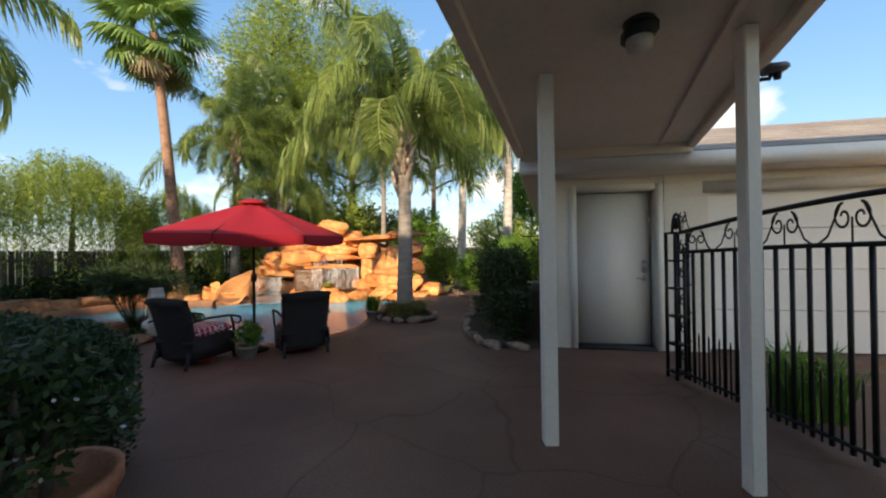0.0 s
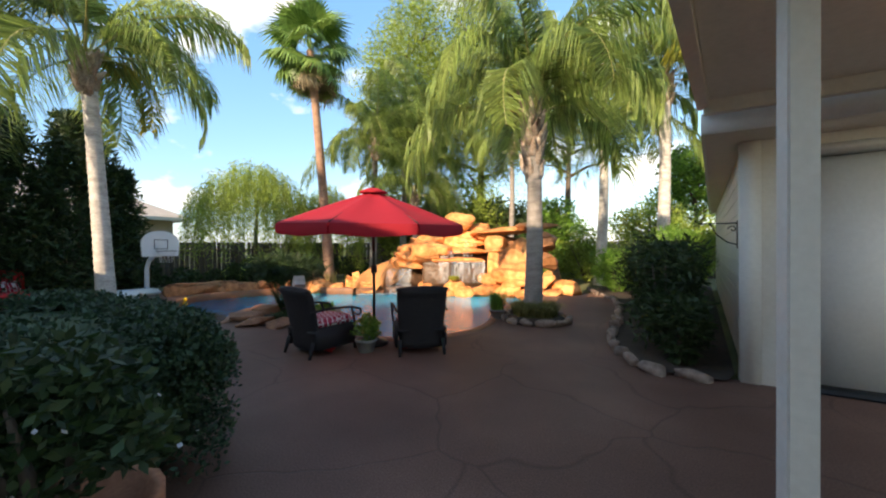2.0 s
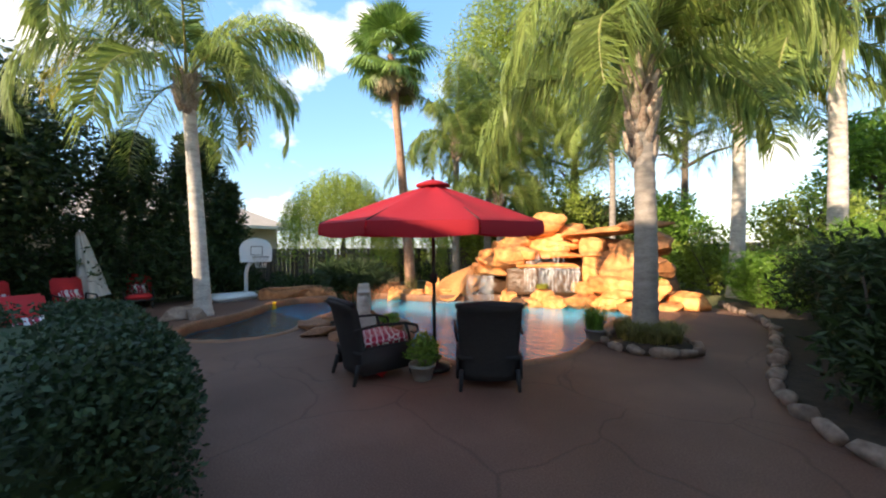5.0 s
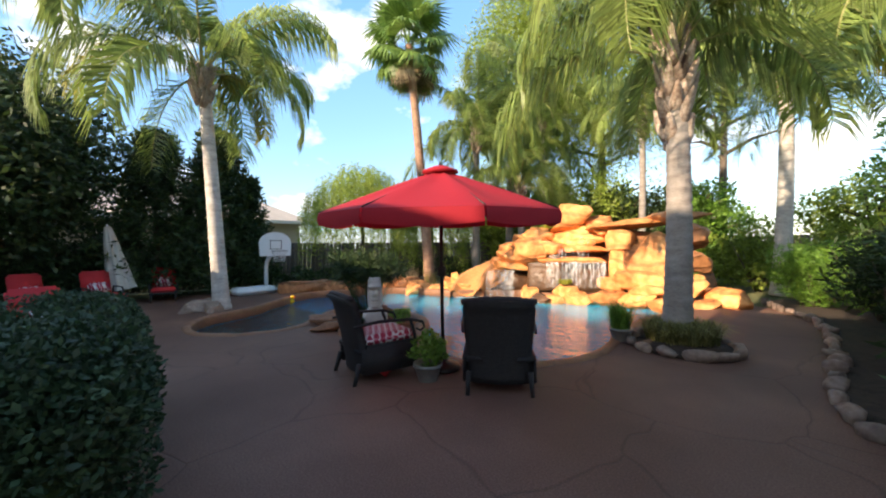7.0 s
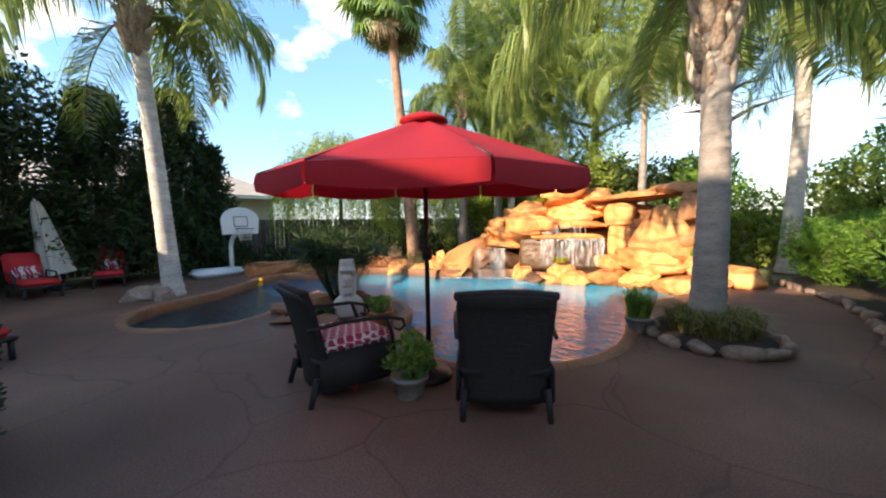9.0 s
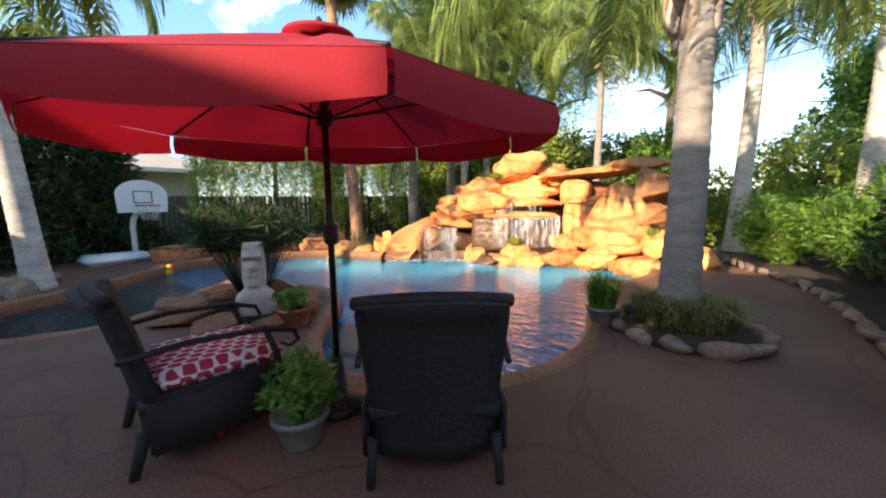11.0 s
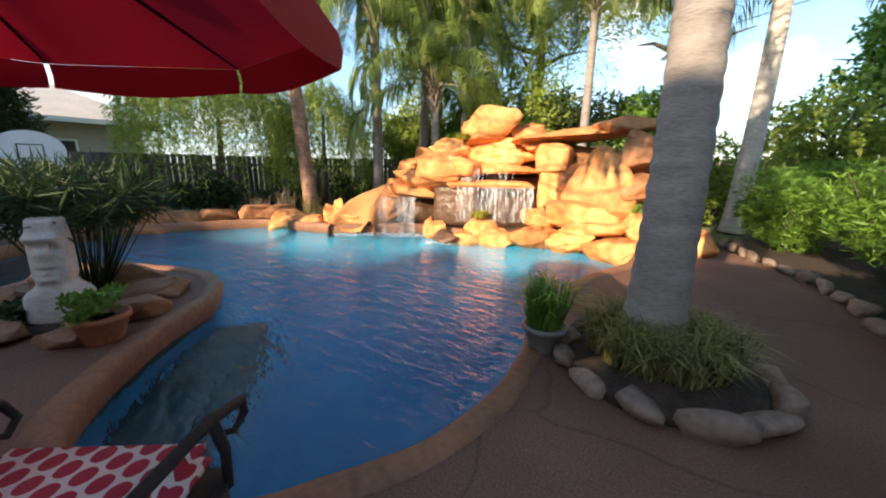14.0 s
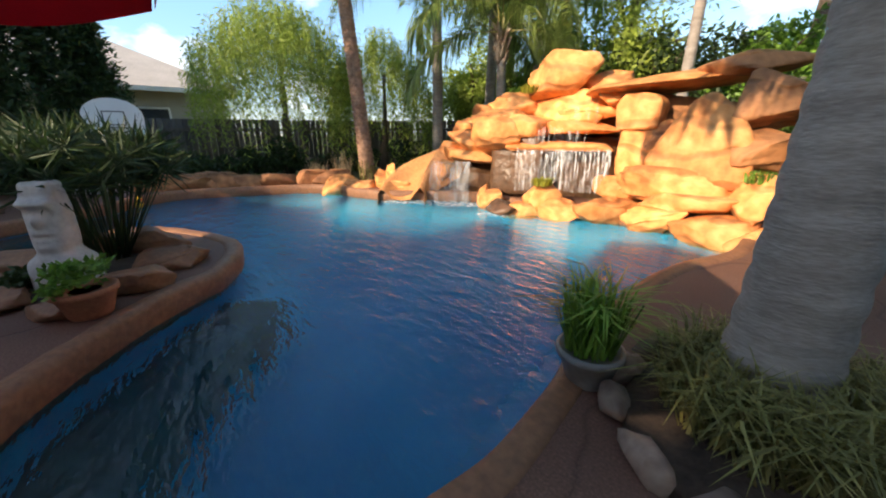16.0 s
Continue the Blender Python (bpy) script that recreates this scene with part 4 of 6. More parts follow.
def queen_palm(x, y, h, r=0.15, size=1.0, n=20, lean=(0, 0), seed=0, yellow=1, boots=0.7, label="tall queen palm with grey ringed trunk and drooping fronds", base=0.0, bark=None, fronds=FRONDS):
    rng = random.Random(seed)
    t = thing("queen_palm", x, y, base, 0, label, "palm tree", "queen palms")
    part("trunk", trunk_bm(h, r * 1.15, r * 0.85, lean), bark or M_TRUNK, t)
    cx, cy, cz = lean[0] + 0.007, lean[1], h
    bm = bmesh.new()
    for k in range(26):
        a, f = k * 2.4, k / 25
        z = h - boots * (1.05 - 1.0 * f)
        d = Vector((math.cos(a), math.sin(a), 0))
        q = Vector((cx, cy, z))
        out = 1.15 + 0.75 * rng.random()
        top = (0.28 + 0.3 * rng.random()) * min(boots, 1.0)
        tube([q + d * r * 0.45, q + d * r * 1.0 + Vector((0, 0, top * 0.4)), q + d * r * out + Vector((0, 0, top)), q + d * r * (out + 0.25) + Vector((0, 0, top * (1.15 if k % 3 else 0.8)))], [r * 0.62, r * 0.5, r * 0.24, r * 0.06], 6, bm)
    part("boot_sheath", bm, M_BOOT, t, "shaggy brown old frond bases")
    for k in range(n):
        f = (k + 0.5) / n
        cls = min(4, int(f * 5))
        az = k * 137.5 + rng.uniform(-15, 15) + seed * 31
        me = FRONDY if (yellow and k >= n - yellow) else fronds[cls, k % 2]
        ob = part("frond", me, None, t)
        sc = size * rng.uniform(0.85, 1.12)
        zz = cz + boots * 0.25 * (1 - f)
        ob.matrix_local = Matrix.Translation((cx + 0.6 * r * math.cos(radians(az)), cy + 0.6 * r * math.sin(radians(az)), zz)) @ pose(0, 0, 0, rng.uniform(-12, 12), rng.uniform(-6, 6), az) @ Matrix.Diagonal((sc, sc, sc, 1))
    return t


queen_palm(-1.13, 8.54, 3.85, 0.155, 1.0, 20, (-0.05, 0.15), 3, 0, 1.2, fronds=WEEP, label="queen palm with smooth grey trunk in a stone ringed bed")
queen_palm(-9.05, 4.75, 5.2, 0.15, 1.1, 20, (0.05, -0.3), 5, 2, 0.7, "queen palm with pale sunlit trunk and yellowing fronds", bark=M_TRUNKP)
queen_palm(-0.85, 15.5, 5.8, 0.17, 1.25, 18, (0.15, 0), 7, bark=M_TRUNKP)
queen_palm(0.98, 14.6, 6.4, 0.17, 1.3, 19, (0.1, 0.2), 11, bark=M_TRUNKP)
queen_palm(-3.95, 14.95, 5.3, 0.1, 0.85, 16, (0.1, 0), 13, 0)
queen_palm(-9.6, 13.6, 5.6, 0.14, 1.05, 18, (0.6, -0.5), 17, 0)
queen_palm(-9.4, 15.4, 6.2, 0.15, 1.1, 18, (0.2, 0), 19, 0)
queen_palm(-8.3, 16.3, 6.8, 0.16, 1.2, 20, (0, 0), 23, 0, bark=M_TRUNKP)
queen_palm(-7.9, 14.3, 3.5, 0.13, 0.95, 16, (0, 0), 27, 0)


def fan_leaf_mesh(seed, dead=False):
    rng = np.random.default_rng(seed)
    V, F = [(0, -0.02, 0), (0, 0.02, 0), (0.75, 0.015, 0.05), (0.75, -0.015, 0.05)], [(0, 1, 2, 3)]
    n = 34
    for k in range(n):
        a = math.radians(-125 + 250 * k / (n - 1))
        L = 0.75 * (1 - 0.25 * abs(a) / 2.2) * rng.uniform(0.9, 1.05)
        d = np.array([math.cos(a), math.sin(a), -0.1 - 0.25 * abs(math.sin(a))])
        w = np.array([-math.sin(a), math.cos(a), 0.0]) * 0.036
        o = np.array([0.75, 0, 0.05])
        p1, p2 = o + d * L * 0.6, o + d * L + np.array([0, 0, -0.2 * rng.random() - 0.1])
        b = len(V)
        V += [tuple(o), tuple(p1 + w + (0, 0, 0.012)), tuple(p1 - w), tuple(p2)]
        F += [(b, b + 1, b + 2), (b + 2, b + 1, b + 3)]
    me = bpy.data.meshes.new("fan_leaf")
    me.from_pydata(V, [], F)
    me.materials.append(M_DRY if dead else M_FAN)
    return me


def fan_palm(x, y, h, lean, seed):
    rng = random.Random(seed)
    t = thing("fan_palm", x, y, 0, 0, "tall fan palm with rough red-brown trunk", "palm tree")
    part("trunk", trunk_bm(h, 0.2, 0.14, lean, 0.09, 0.14), M_FANTR, t)
    ms = [fan_leaf_mesh(1), fan_leaf_mesh(2)]
    dead = fan_leaf_mesh(3, True)
    for k in range(34):
        f = k / 33
        el = 80 - 145 * f
        az = k * 137.5
        ob = part("fan_leaf", dead if k > 30 else ms[k % 2], None, t)
        sc = rng.uniform(1.1, 1.4)
        ob.matrix_local = Matrix.Translation((lean[0], lean[1], h + 0.1 - 0.25 * f)) @ pose(0, 0, 0, rng.uniform(-25, 25), -el, az) @ Matrix.Diagonal((sc, sc, sc, 1))


fan_palm(-9.75, 11.4, 8.6, (-0.35, -0.55), 4)


def shrub(name, x, y, rx, ry, z0, z1, n, leaf, material, seed, label, category="shrub", droop=0.0, lumps=16, aspect=0.45, group="", stems=True, flowers=0):
    rng = np.random.default_rng(seed)
    t = thing(name, x, y, 0, 0, label, category, group)
    h = z1 - z0
    p = clump_points(n, rx, ry, h / 2, rng, lumps)
    p[:, 2] = np.maximum(p[:, 2] + (z0 + z1) / 2, 0.03)
    part("foliage", leaf_mesh("foliage", p, leaf, material, rng, droop, aspect), None, t)
    if stems:
        bm = bmesh.new()
        for k in range(7):
            a, q = rng.uniform(0, 6.28), rng.uniform(0.3, 0.75)
            tube([(0.06 * math.cos(a), 0.06 * math.sin(a), -0.02), (rx * q * 0.5 * math.cos(a), ry * q * 0.5 * math.sin(a), z0 + h * 0.35), (rx * q * math.cos(a), ry * q * math.sin(a), z0 + h * 0.7)], [0.03, 0.02, 0.006], 5, bm)
        part("branching_stem", bm, M_BARK, t)
    if flowers:
        fp = clump_points(flowers, rx * 1.05, ry * 1.05, h / 2, rng, lumps)
        fp[:, 2] = np.maximum(fp[:, 2] + (z0 + z1) / 2 - 0.1, 0.05)
        tagged(part("blossom", leaf_mesh("blossom", fp, 0.022, M_FLOWER, rng, 0, 0.9), None, t, "small white flowers"), kind="stuff")
    return t


def hedge(x0, x1, y0, y1, h, n, seed, label):
    """A clipped hedge: leaves crowded on a rounded block."""
    rng = np.random.default_rng(seed)
    t = thing("hedge", (x0 + x1) / 2, (y0 + y1) / 2, 0, 0, label, "hedge")
    d = rng.normal(size=(n, 3))
    d[:, 2] = np.abs(d[:, 2]) * 0.9 - 0.25 * rng.random(n)
    d /= np.linalg.norm(d, axis=1)[:, None]
    q = np.sign(d) * np.abs(d) ** 0.45
    q *= rng.uniform(0.82, 1.0, n)[:, None] * np.array([1 + 0.06 * noise.noise(Vector(v) * 3.0) for v in d])[:, None]
    p = q * np.array([(x1 - x0) / 2, (y1 - y0) / 2, h * 0.62])
    p[:, 2] = np.clip(p[:, 2] + h * 0.42, 0.02, None)
    part("foliage", leaf_mesh("foliage", p, 0.038, M_HEDGE, rng, 0, 0.55, 0.4), None, t)
    bm = rock_bm((x1 - x0) * 0.86, (y1 - y0) * 0.86, h * 0.9, seed, 0.5, 0.05)
    ob = part("twig_core", bm, M_LEAFD, t)
    ob.location = (0, 0, h * 0.43)
    return t


hedge(-4.3, -1.25, 1.7, 3.25, 0.98, 60000, 5, "dense dark green clipped hedge beside the deck")
shrub("potted_shrub", -0.85, 2.15, 0.42, 0.42, 0.42, 1.12, 3600, 0.06, M_LEAFD, 8, "leafy green shrub in a terracotta planter with small white flowers", "potted plant", flowers=30)
potg = lathe([(0.2, 0), (0.22, 0.02), (0.3, 0.4), (0.32, 0.41), (0.32, 0.47), (0.28, 0.47), (0.26, 0.42)], 24)
tp = thing("terracotta_planter", -0.85, 2.15, 0, label="large terracotta planter on the deck", category="plant pot")
part("planter_body", potg, M_TERRA, tp)


def bed_border(name, pts, step, label, closed=False, size=(0.2, 0.36), seed=1):
    t = thing(name, label=label, category="garden edging", kind="structure")
    rng = random.Random(seed)
    P = spline(pts, 12, closed)
    acc, last = 0, P[0]
    for q in P[1:] + ([P[0]] if closed else []):
        acc += math.dist(q, last)
        if acc >= step:
            acc = 0
            w = rng.uniform(*size)
            a = math.degrees(math.atan2(q[1] - last[1], q[0] - last[0]))
            boulder(t, q[0], q[1], 0.05, w, rng.uniform(0.12, 0.18), rng.uniform(0.1, 0.17), a + rng.uniform(-20, 20), M_STONE, 0.6, 0.14, name="stone", sub=2)
        last = q
    return t


RING = [(-1.04 + 0.58 * math.cos(a), 8.42 + 0.52 * math.sin(a)) for a in (2 * math.pi * k / 10 for k in range(10))]
bed_border("stone_ring", RING, 0.27, "ring of rough stones around the palm bed", True)
soil = tagged(new("palm_bed_soil", mesh_of(lathe([(0.54, 0.0), (0.52, 0.06), (0.3, 0.11), (0.02, 0.13)], 28), "palm_bed_soil", M_SOIL)), "dark mulch around the palm trunk", "soil", kind="structure")
soil.location = (-1.04, 8.42, 0.002)
EDGE = [(1.5, 6.33), (0.86, 6.3), (0.5, 6.85), (0.33, 7.5), (0.3, 8.4), (0.26, 9.3), (0.12, 10.9), (-0.22, 12.0), (-0.55, 12.6), (-1.0, 13.9)]
bed_border("stone_edging", EDGE, 0.3, "row of low stones edging the planting bed", False, (0.18, 0.3), 2)
bed = tagged(new("planting_bed_soil", flat("planting_bed_soil", EDGE + [(0.5, 16.5), (2.4, 16.5), (1.6, 6.6), (1.55, 6.45)], None, 0.03, M_SOIL)), "dark mulch planting bed", "soil", kind="structure")


def tuft(name, x, y, z, r, h, n, material, seed, label, category="grass", spread=0.6, wid=0.012, kind="", parent=None):
    """Arching blades from one spot or spread over a disc of radius r."""
    rng = np.random.default_rng(seed)
    V, F = [], []
    for k in range(n):
        a, q = rng.uniform(0, 6.283), r * math.sqrt(rng.random())
        b = np.array([q * math.cos(a), q * math.sin(a), 0.0])
        g = rng.uniform(0, 6.283)
        o = np.array([math.cos(g), math.sin(g), 0.0])
        L = h * rng.uniform(0.6, 1.2)
        sp = spread * rng.uniform(0.3, 1.2)
        p1, p2 = b + o * L * sp * 0.35 + np.array([0, 0, L * 0.65]), b + o * L * sp + np.array([0, 0, L * (1 - 0.45 * sp)])
        w = np.array([-math.sin(g), math.cos(g), 0.0]) * wid * rng.uniform(0.6, 1.2)
        i = len(V)
        V += [tuple(b - w), tuple(b + w), tuple(p1 + w * 0.8), tuple(p1 - w * 0.8), tuple(p2)]
        F += [(i, i + 1, i + 2, i + 3), (i + 3, i + 2, i + 4)]
    me = bpy.data.meshes.new(name)
    me.from_pydata(V, [], F)
    me.materials.append(material)
    ob = new(name, me)
    ob.location = (x, y, z)
    if parent:
        ob.parent = parent
        return ob
    return tagged(ob, label, category, kind=kind)


def ring_grass():
    rng = np.random.default_rng(31)
    t = None
    for k in range(12):
        a = k * 0.524
        tuft("border_grass", -1.06 + 0.27 * math.cos(a), 8.45 + 0.25 * math.sin(a), 0.08, 0.13, 0.33, 230, M_GRASS, 40 + k, "soft green and tan grass in the palm bed", "grass", 0.9, 0.006)["group"] = "grass around the palm"


ring_grass()


def pot_plant(x, y, material, potname, r, h, label, plant, **kw):
    t = thing("potted_plant", x, y, 0.0, 0, label, "potted plant")
    part("pot", lathe([(r * 0.66, 0), (r * 0.7, 0.015), (r * 0.95, h * 0.8), (r * 1.05, h * 0.82), (r * 1.05, h), (r * 0.92, h), (r * 0.88, h * 0.9)], 24), material, t, potname)
    part("soil", lathe([(r * 0.9, h * 0.86), (r * 0.5, h * 0.9)], 20), M_SOIL, t)
    plant(t, h, **kw)
    return t


pot_plant(-1.73, 8.27, M_CERAM, "grey brown planter", 0.15, 0.18, "spiky green grass plant in a round planter beside the pool", lambda t, h: tuft("foliage", 0, 0, h * 0.85, 0.11, 0.42, 260, M_LEAFG, 51, "", spread=0.75, wid=0.008, parent=t))

pot_plant(-4.22, 6.33, M_TERRA, "weathered terracotta pot", 0.17, 0.2, "leafy green plant in a terracotta pot on the rock ledge", lambda t, h: part("foliage", leaf_mesh("foliage", clump_points(500, 0.22, 0.22, 0.13, np.random.default_rng(61), 9) + np.array([0, 0, h + 0.08]), 0.06, M_LEAFG, np.random.default_rng(62), 0, 0.5, 0.5), None, t))
pot_plant(-2.4, 5.38, M_CERAM, "pale glazed pot", 0.14, 0.17, "bushy green plant in a pale pot between the chairs", lambda t, h: part("foliage", leaf_mesh("foliage", clump_points(1700, 0.2, 0.2, 0.17, np.random.default_rng(63), 12) + np.array([0, 0, h + 0.12]), 0.05, M_LEAFG, np.random.default_rng(64), 0, 0.4, 0.7), None, t))


# ---- peninsula: planter, statue, rocks ----
pen = thing("rock_planter", label="low ring of brown rocks around a planting hole", category="planter", kind="structure")
for x, y, w, h in ((-5.6, 6.75, 0.7, 0.26), (-5.0, 6.85, 0.6, 0.2), (-5.95, 6.3, 0.7, 0.24), (-5.75, 5.85, 0.6, 0.2), (-5.25, 5.65, 0.6, 0.18), (-4.75, 5.8, 0.5, 0.16), (-4.6, 6.55, 0.5, 0.2), (-4.35, 6.2, 0.35, 0.14), (-6.2, 6.6, 0.6, 0.2)):
    boulder(pen, x, y, h * 0.35, w, 0.42, h, 40 + 60 * x, M_COPING, 0.6, 0.16, name="stone")
ps = new("planter_soil", mesh_of(lathe([(0.62, 0.0), (0.58, 0.05), (0.02, 0.09)], 24), "planter_soil", M_SOIL))
ps.location = (-5.2, 6.25, 0.003)
tagged(ps, "dark soil in the rock planter", "soil", kind="structure")


def statue():
    """A carved head on a plain bust: one shape from stacked sections, the face towards -y."""
    bm = bmesh.new()
    bump = lambda v, c, w: math.exp(-((v - c) / w) ** 2)
    rings = []
    n, m = 40, 52
    for j in range(m + 1):
        z = 0.8 * j / m
        body = 1 / (1 + math.exp((z - 0.26) / 0.022))
        a = 0.118 + 0.085 * body - 0.022 * bump(z, 0.3, 0.05) - 0.02 * max(0, z - 0.6) / 0.2
        b = 0.11 + 0.03 * body - 0.02 * max(0, z - 0.66) / 0.14
        if j in (0, m):
            a, b = a * 0.86, b * 0.86
        ring = []
        for k in range(n):
            t = 2 * math.pi * k / n
            cx, cy = math.copysign(abs(math.cos(t)) ** 0.65, math.cos(t)), math.copysign(abs(math.sin(t)) ** 0.65, math.sin(t))
            x, y = a * cx, b * cy
            if cy < -0.2:
                u = abs(x)
                y -= 0.045 * bump(z, 0.655, 0.03) * (1 - body) * (u < 0.1)
                y += 0.028 * bump(z, 0.595, 0.03) * bump(u, 0.055, 0.03)
                y -= 0.055 * bump(z, 0.535, 0.055) * bump(u, 0, 0.03)
                y -= 0.022 * bump(z, 0.445, 0.018) * bump(u, 0, 0.06)
                y += 0.016 * bump(z, 0.418, 0.01) * bump(u, 0, 0.05)
                y -= 0.024 * bump(z, 0.395, 0.018) * bump(u, 0, 0.055)
                y -= 0.03 * bump(z, 0.345, 0.03) * bump(u, 0, 0.07)
            ring.append(bm.verts.new((x, y, z)))
        rings.append(ring)
    for p, q in zip(rings, rings[1:]):
        for k in range(n):
            bm.faces.new((p[k], p[(k + 1) % n], q[(k + 1) % n], q[k]))
    bm.faces.new(rings[0][::-1])
    bm.faces.new(rings[-1])
    ob = new("statue", mesh_of(bm, "statue", M_STATUE))
    ob.matrix_world = pose(-4.8, 6.2, 0.05, 0, 0, 60)
    tagged(ob, "pale cast stone carved head statue on the rock ledge", "statue")


statue()


def papyrus(x, y, h, n, seed, r=0.5):
    t = thing("papyrus_plant", x, y, 0.04, 0, "feathery grey-green umbrella-headed plant by the pool", "shrub")
    rng = np.random.default_rng(seed)
    bm = bmesh.new()
    V = []
    for k in range(n):
        a, q = rng.uniform(0, 6.28), r * math.sqrt(rng.random())
        hh = h * rng.uniform(0.7, 1.1)
        top = np.array([q * math.cos(a), q * math.sin(a), hh])
        tube([(0.1 * math.cos(a), 0.1 * math.sin(a), 0), tuple(top)], 0.005, 4, bm)
        d = rng.normal(size=(46, 3))
        d[:, 2] = d[:, 2] * 0.5 + 0.25
        d /= np.linalg.norm(d, axis=1)[:, None]
        V.append(top + d * rng.uniform(0.0, 0.05, (46, 1)))
    tagged(part("stalk_clump", bm, M_LEAFD, t), kind="stuff")
    part("foliage", leaf_mesh("foliage", np.concatenate(V), 0.26, M_LEAFD, rng, 0.0, 0.06, 0.25), None, t)


papyrus(-5.4, 6.42, 1.0, 100, 71, 0.6)


# ---- umbrella and chairs ----
def umbrella():
    u = thing("patio_umbrella", -2.56, 5.72, 0, 19.5, "open red canvas patio umbrella on a black pole", "umbrella")
    part("pole", tube([(0, 0, 0.05), (0, 0, 2.1)], 0.02, 14), M_IRON, u, "black metal pole")
    part("base_plate", lathe([(0.19, 0), (0.2, 0.02), (0.18, 0.055), (0.06, 0.08), (0.035, 0.3), (0.028, 0.31)], 28), M_IRON, u)
    part("crank_box", box(-0.035, -0.03, 1.0, 0.035, 0.045, 1.12, 0.012), M_DARK, u)
    R, ZT, ZE = 1.28, 2.18, 1.71
    n = 8
    bm = bmesh.new()
    rows = 8
    grid = []
    for k in range(n * 6):
        a = 2 * math.pi * k / (n * 6)
        m = (k % 6) / 6
        c = math.cos(math.pi / n) / math.cos((m - 0.5) * 2 * math.pi / n)
        col = []
        for j in range(rows + 1):
            f = 0.1 + 0.9 * j / rows
            r = R * f * c
            z = ZT - 0.02 - (ZT - ZE) * f ** 1.1 - 0.035 * math.sin(math.pi * f) * math.sin(math.pi * m)
            col.append(bm.verts.new((r * math.cos(a), r * math.sin(a), z)))
        grid.append(col)
    for k in range(n * 6):
        p, q = grid[k], grid[(k + 1) % (n * 6)]
        for j in range(rows):
            bm.faces.new((p[j], p[j + 1], q[j + 1], q[j]))
    part("canopy", bm, M_RED, u, "red canvas canopy")
    vent = lathe([(0.2, ZT - 0.045), (0.19, ZT - 0.02), (0.07, ZT + 0.025), (0.01, ZT + 0.03)], 24)
    part("vent", vent, M_RED, u)
    part("knob", lathe([(0.01, ZT + 0.03), (0.022, ZT + 0.05), (0.008, ZT + 0.075)], 12), M_DARK, u)
    for i in range(n):
        bm = bmesh.new()
        cols = []
        for k in range(9):
            m = 0.01 + 0.98 * k / 8
            a = 2 * math.pi * (i + m) / n
            c = math.cos(math.pi / n) / math.cos((m - 0.5) * 2 * math.pi / n)
            r = R * c
            dip = 0.115 + 0.035 * math.sin(math.pi * m)
            zz = ZE - 0.022
            cols.append([bm.verts.new(((r - 0.002) * math.cos(a), (r - 0.002) * math.sin(a), zz + 0.001)), bm.verts.new(((r + 0.012) * math.cos(a), (r + 0.012) * math.sin(a), zz - dip * 0.5)), bm.verts.new(((r + 0.002) * math.cos(a), (r + 0.002) * math.sin(a), zz - dip))])
        for p, q in zip(cols, cols[1:]):
            for j in range(2):
                bm.faces.new((p[j], p[j + 1], q[j + 1], q[j]))
        part("valance_flap", bm, M_RED, u)
        a = 2 * math.pi * i / n
        part("rib", tube([(0.05 * math.cos(a), 0.05 * math.sin(a), ZT - 0.08), (0.7 * math.cos(a), 0.7 * math.sin(a), ZT - 0.275), (R * 0.99 * math.cos(a), R * 0.99 * math.sin(a), ZE - 0.012)], 0.008, 6), M_IRON, u)
        part("strut", tube([(0.03 * math.cos(a), 0.03 * math.sin(a), 1.72), (0.72 * math.cos(a), 0.72 * math.sin(a), ZT - 0.29)], 0.007, 6), M_IRON, u)
    part("runner", lathe([(0.03, 1.68), (0.045, 1.69), (0.045, 1.76), (0.03, 1.77)], 14), M_DARK, u)

    axis = Matrix.Rotation(radians(-19.5), 3, "Z") @ Vector((0.6, 0.8, 0))
    tip = Matrix.Translation((0, 0, 1.9)) @ Matrix.Rotation(radians(2.6), 4, axis) @ Matrix.Translation((0, 0, -1.9))
    for ob in u.children:
        if ob.name.split(".")[0] not in ("pole", "base_plate", "crank_box"):
            ob.matrix_local = tip


umbrella()


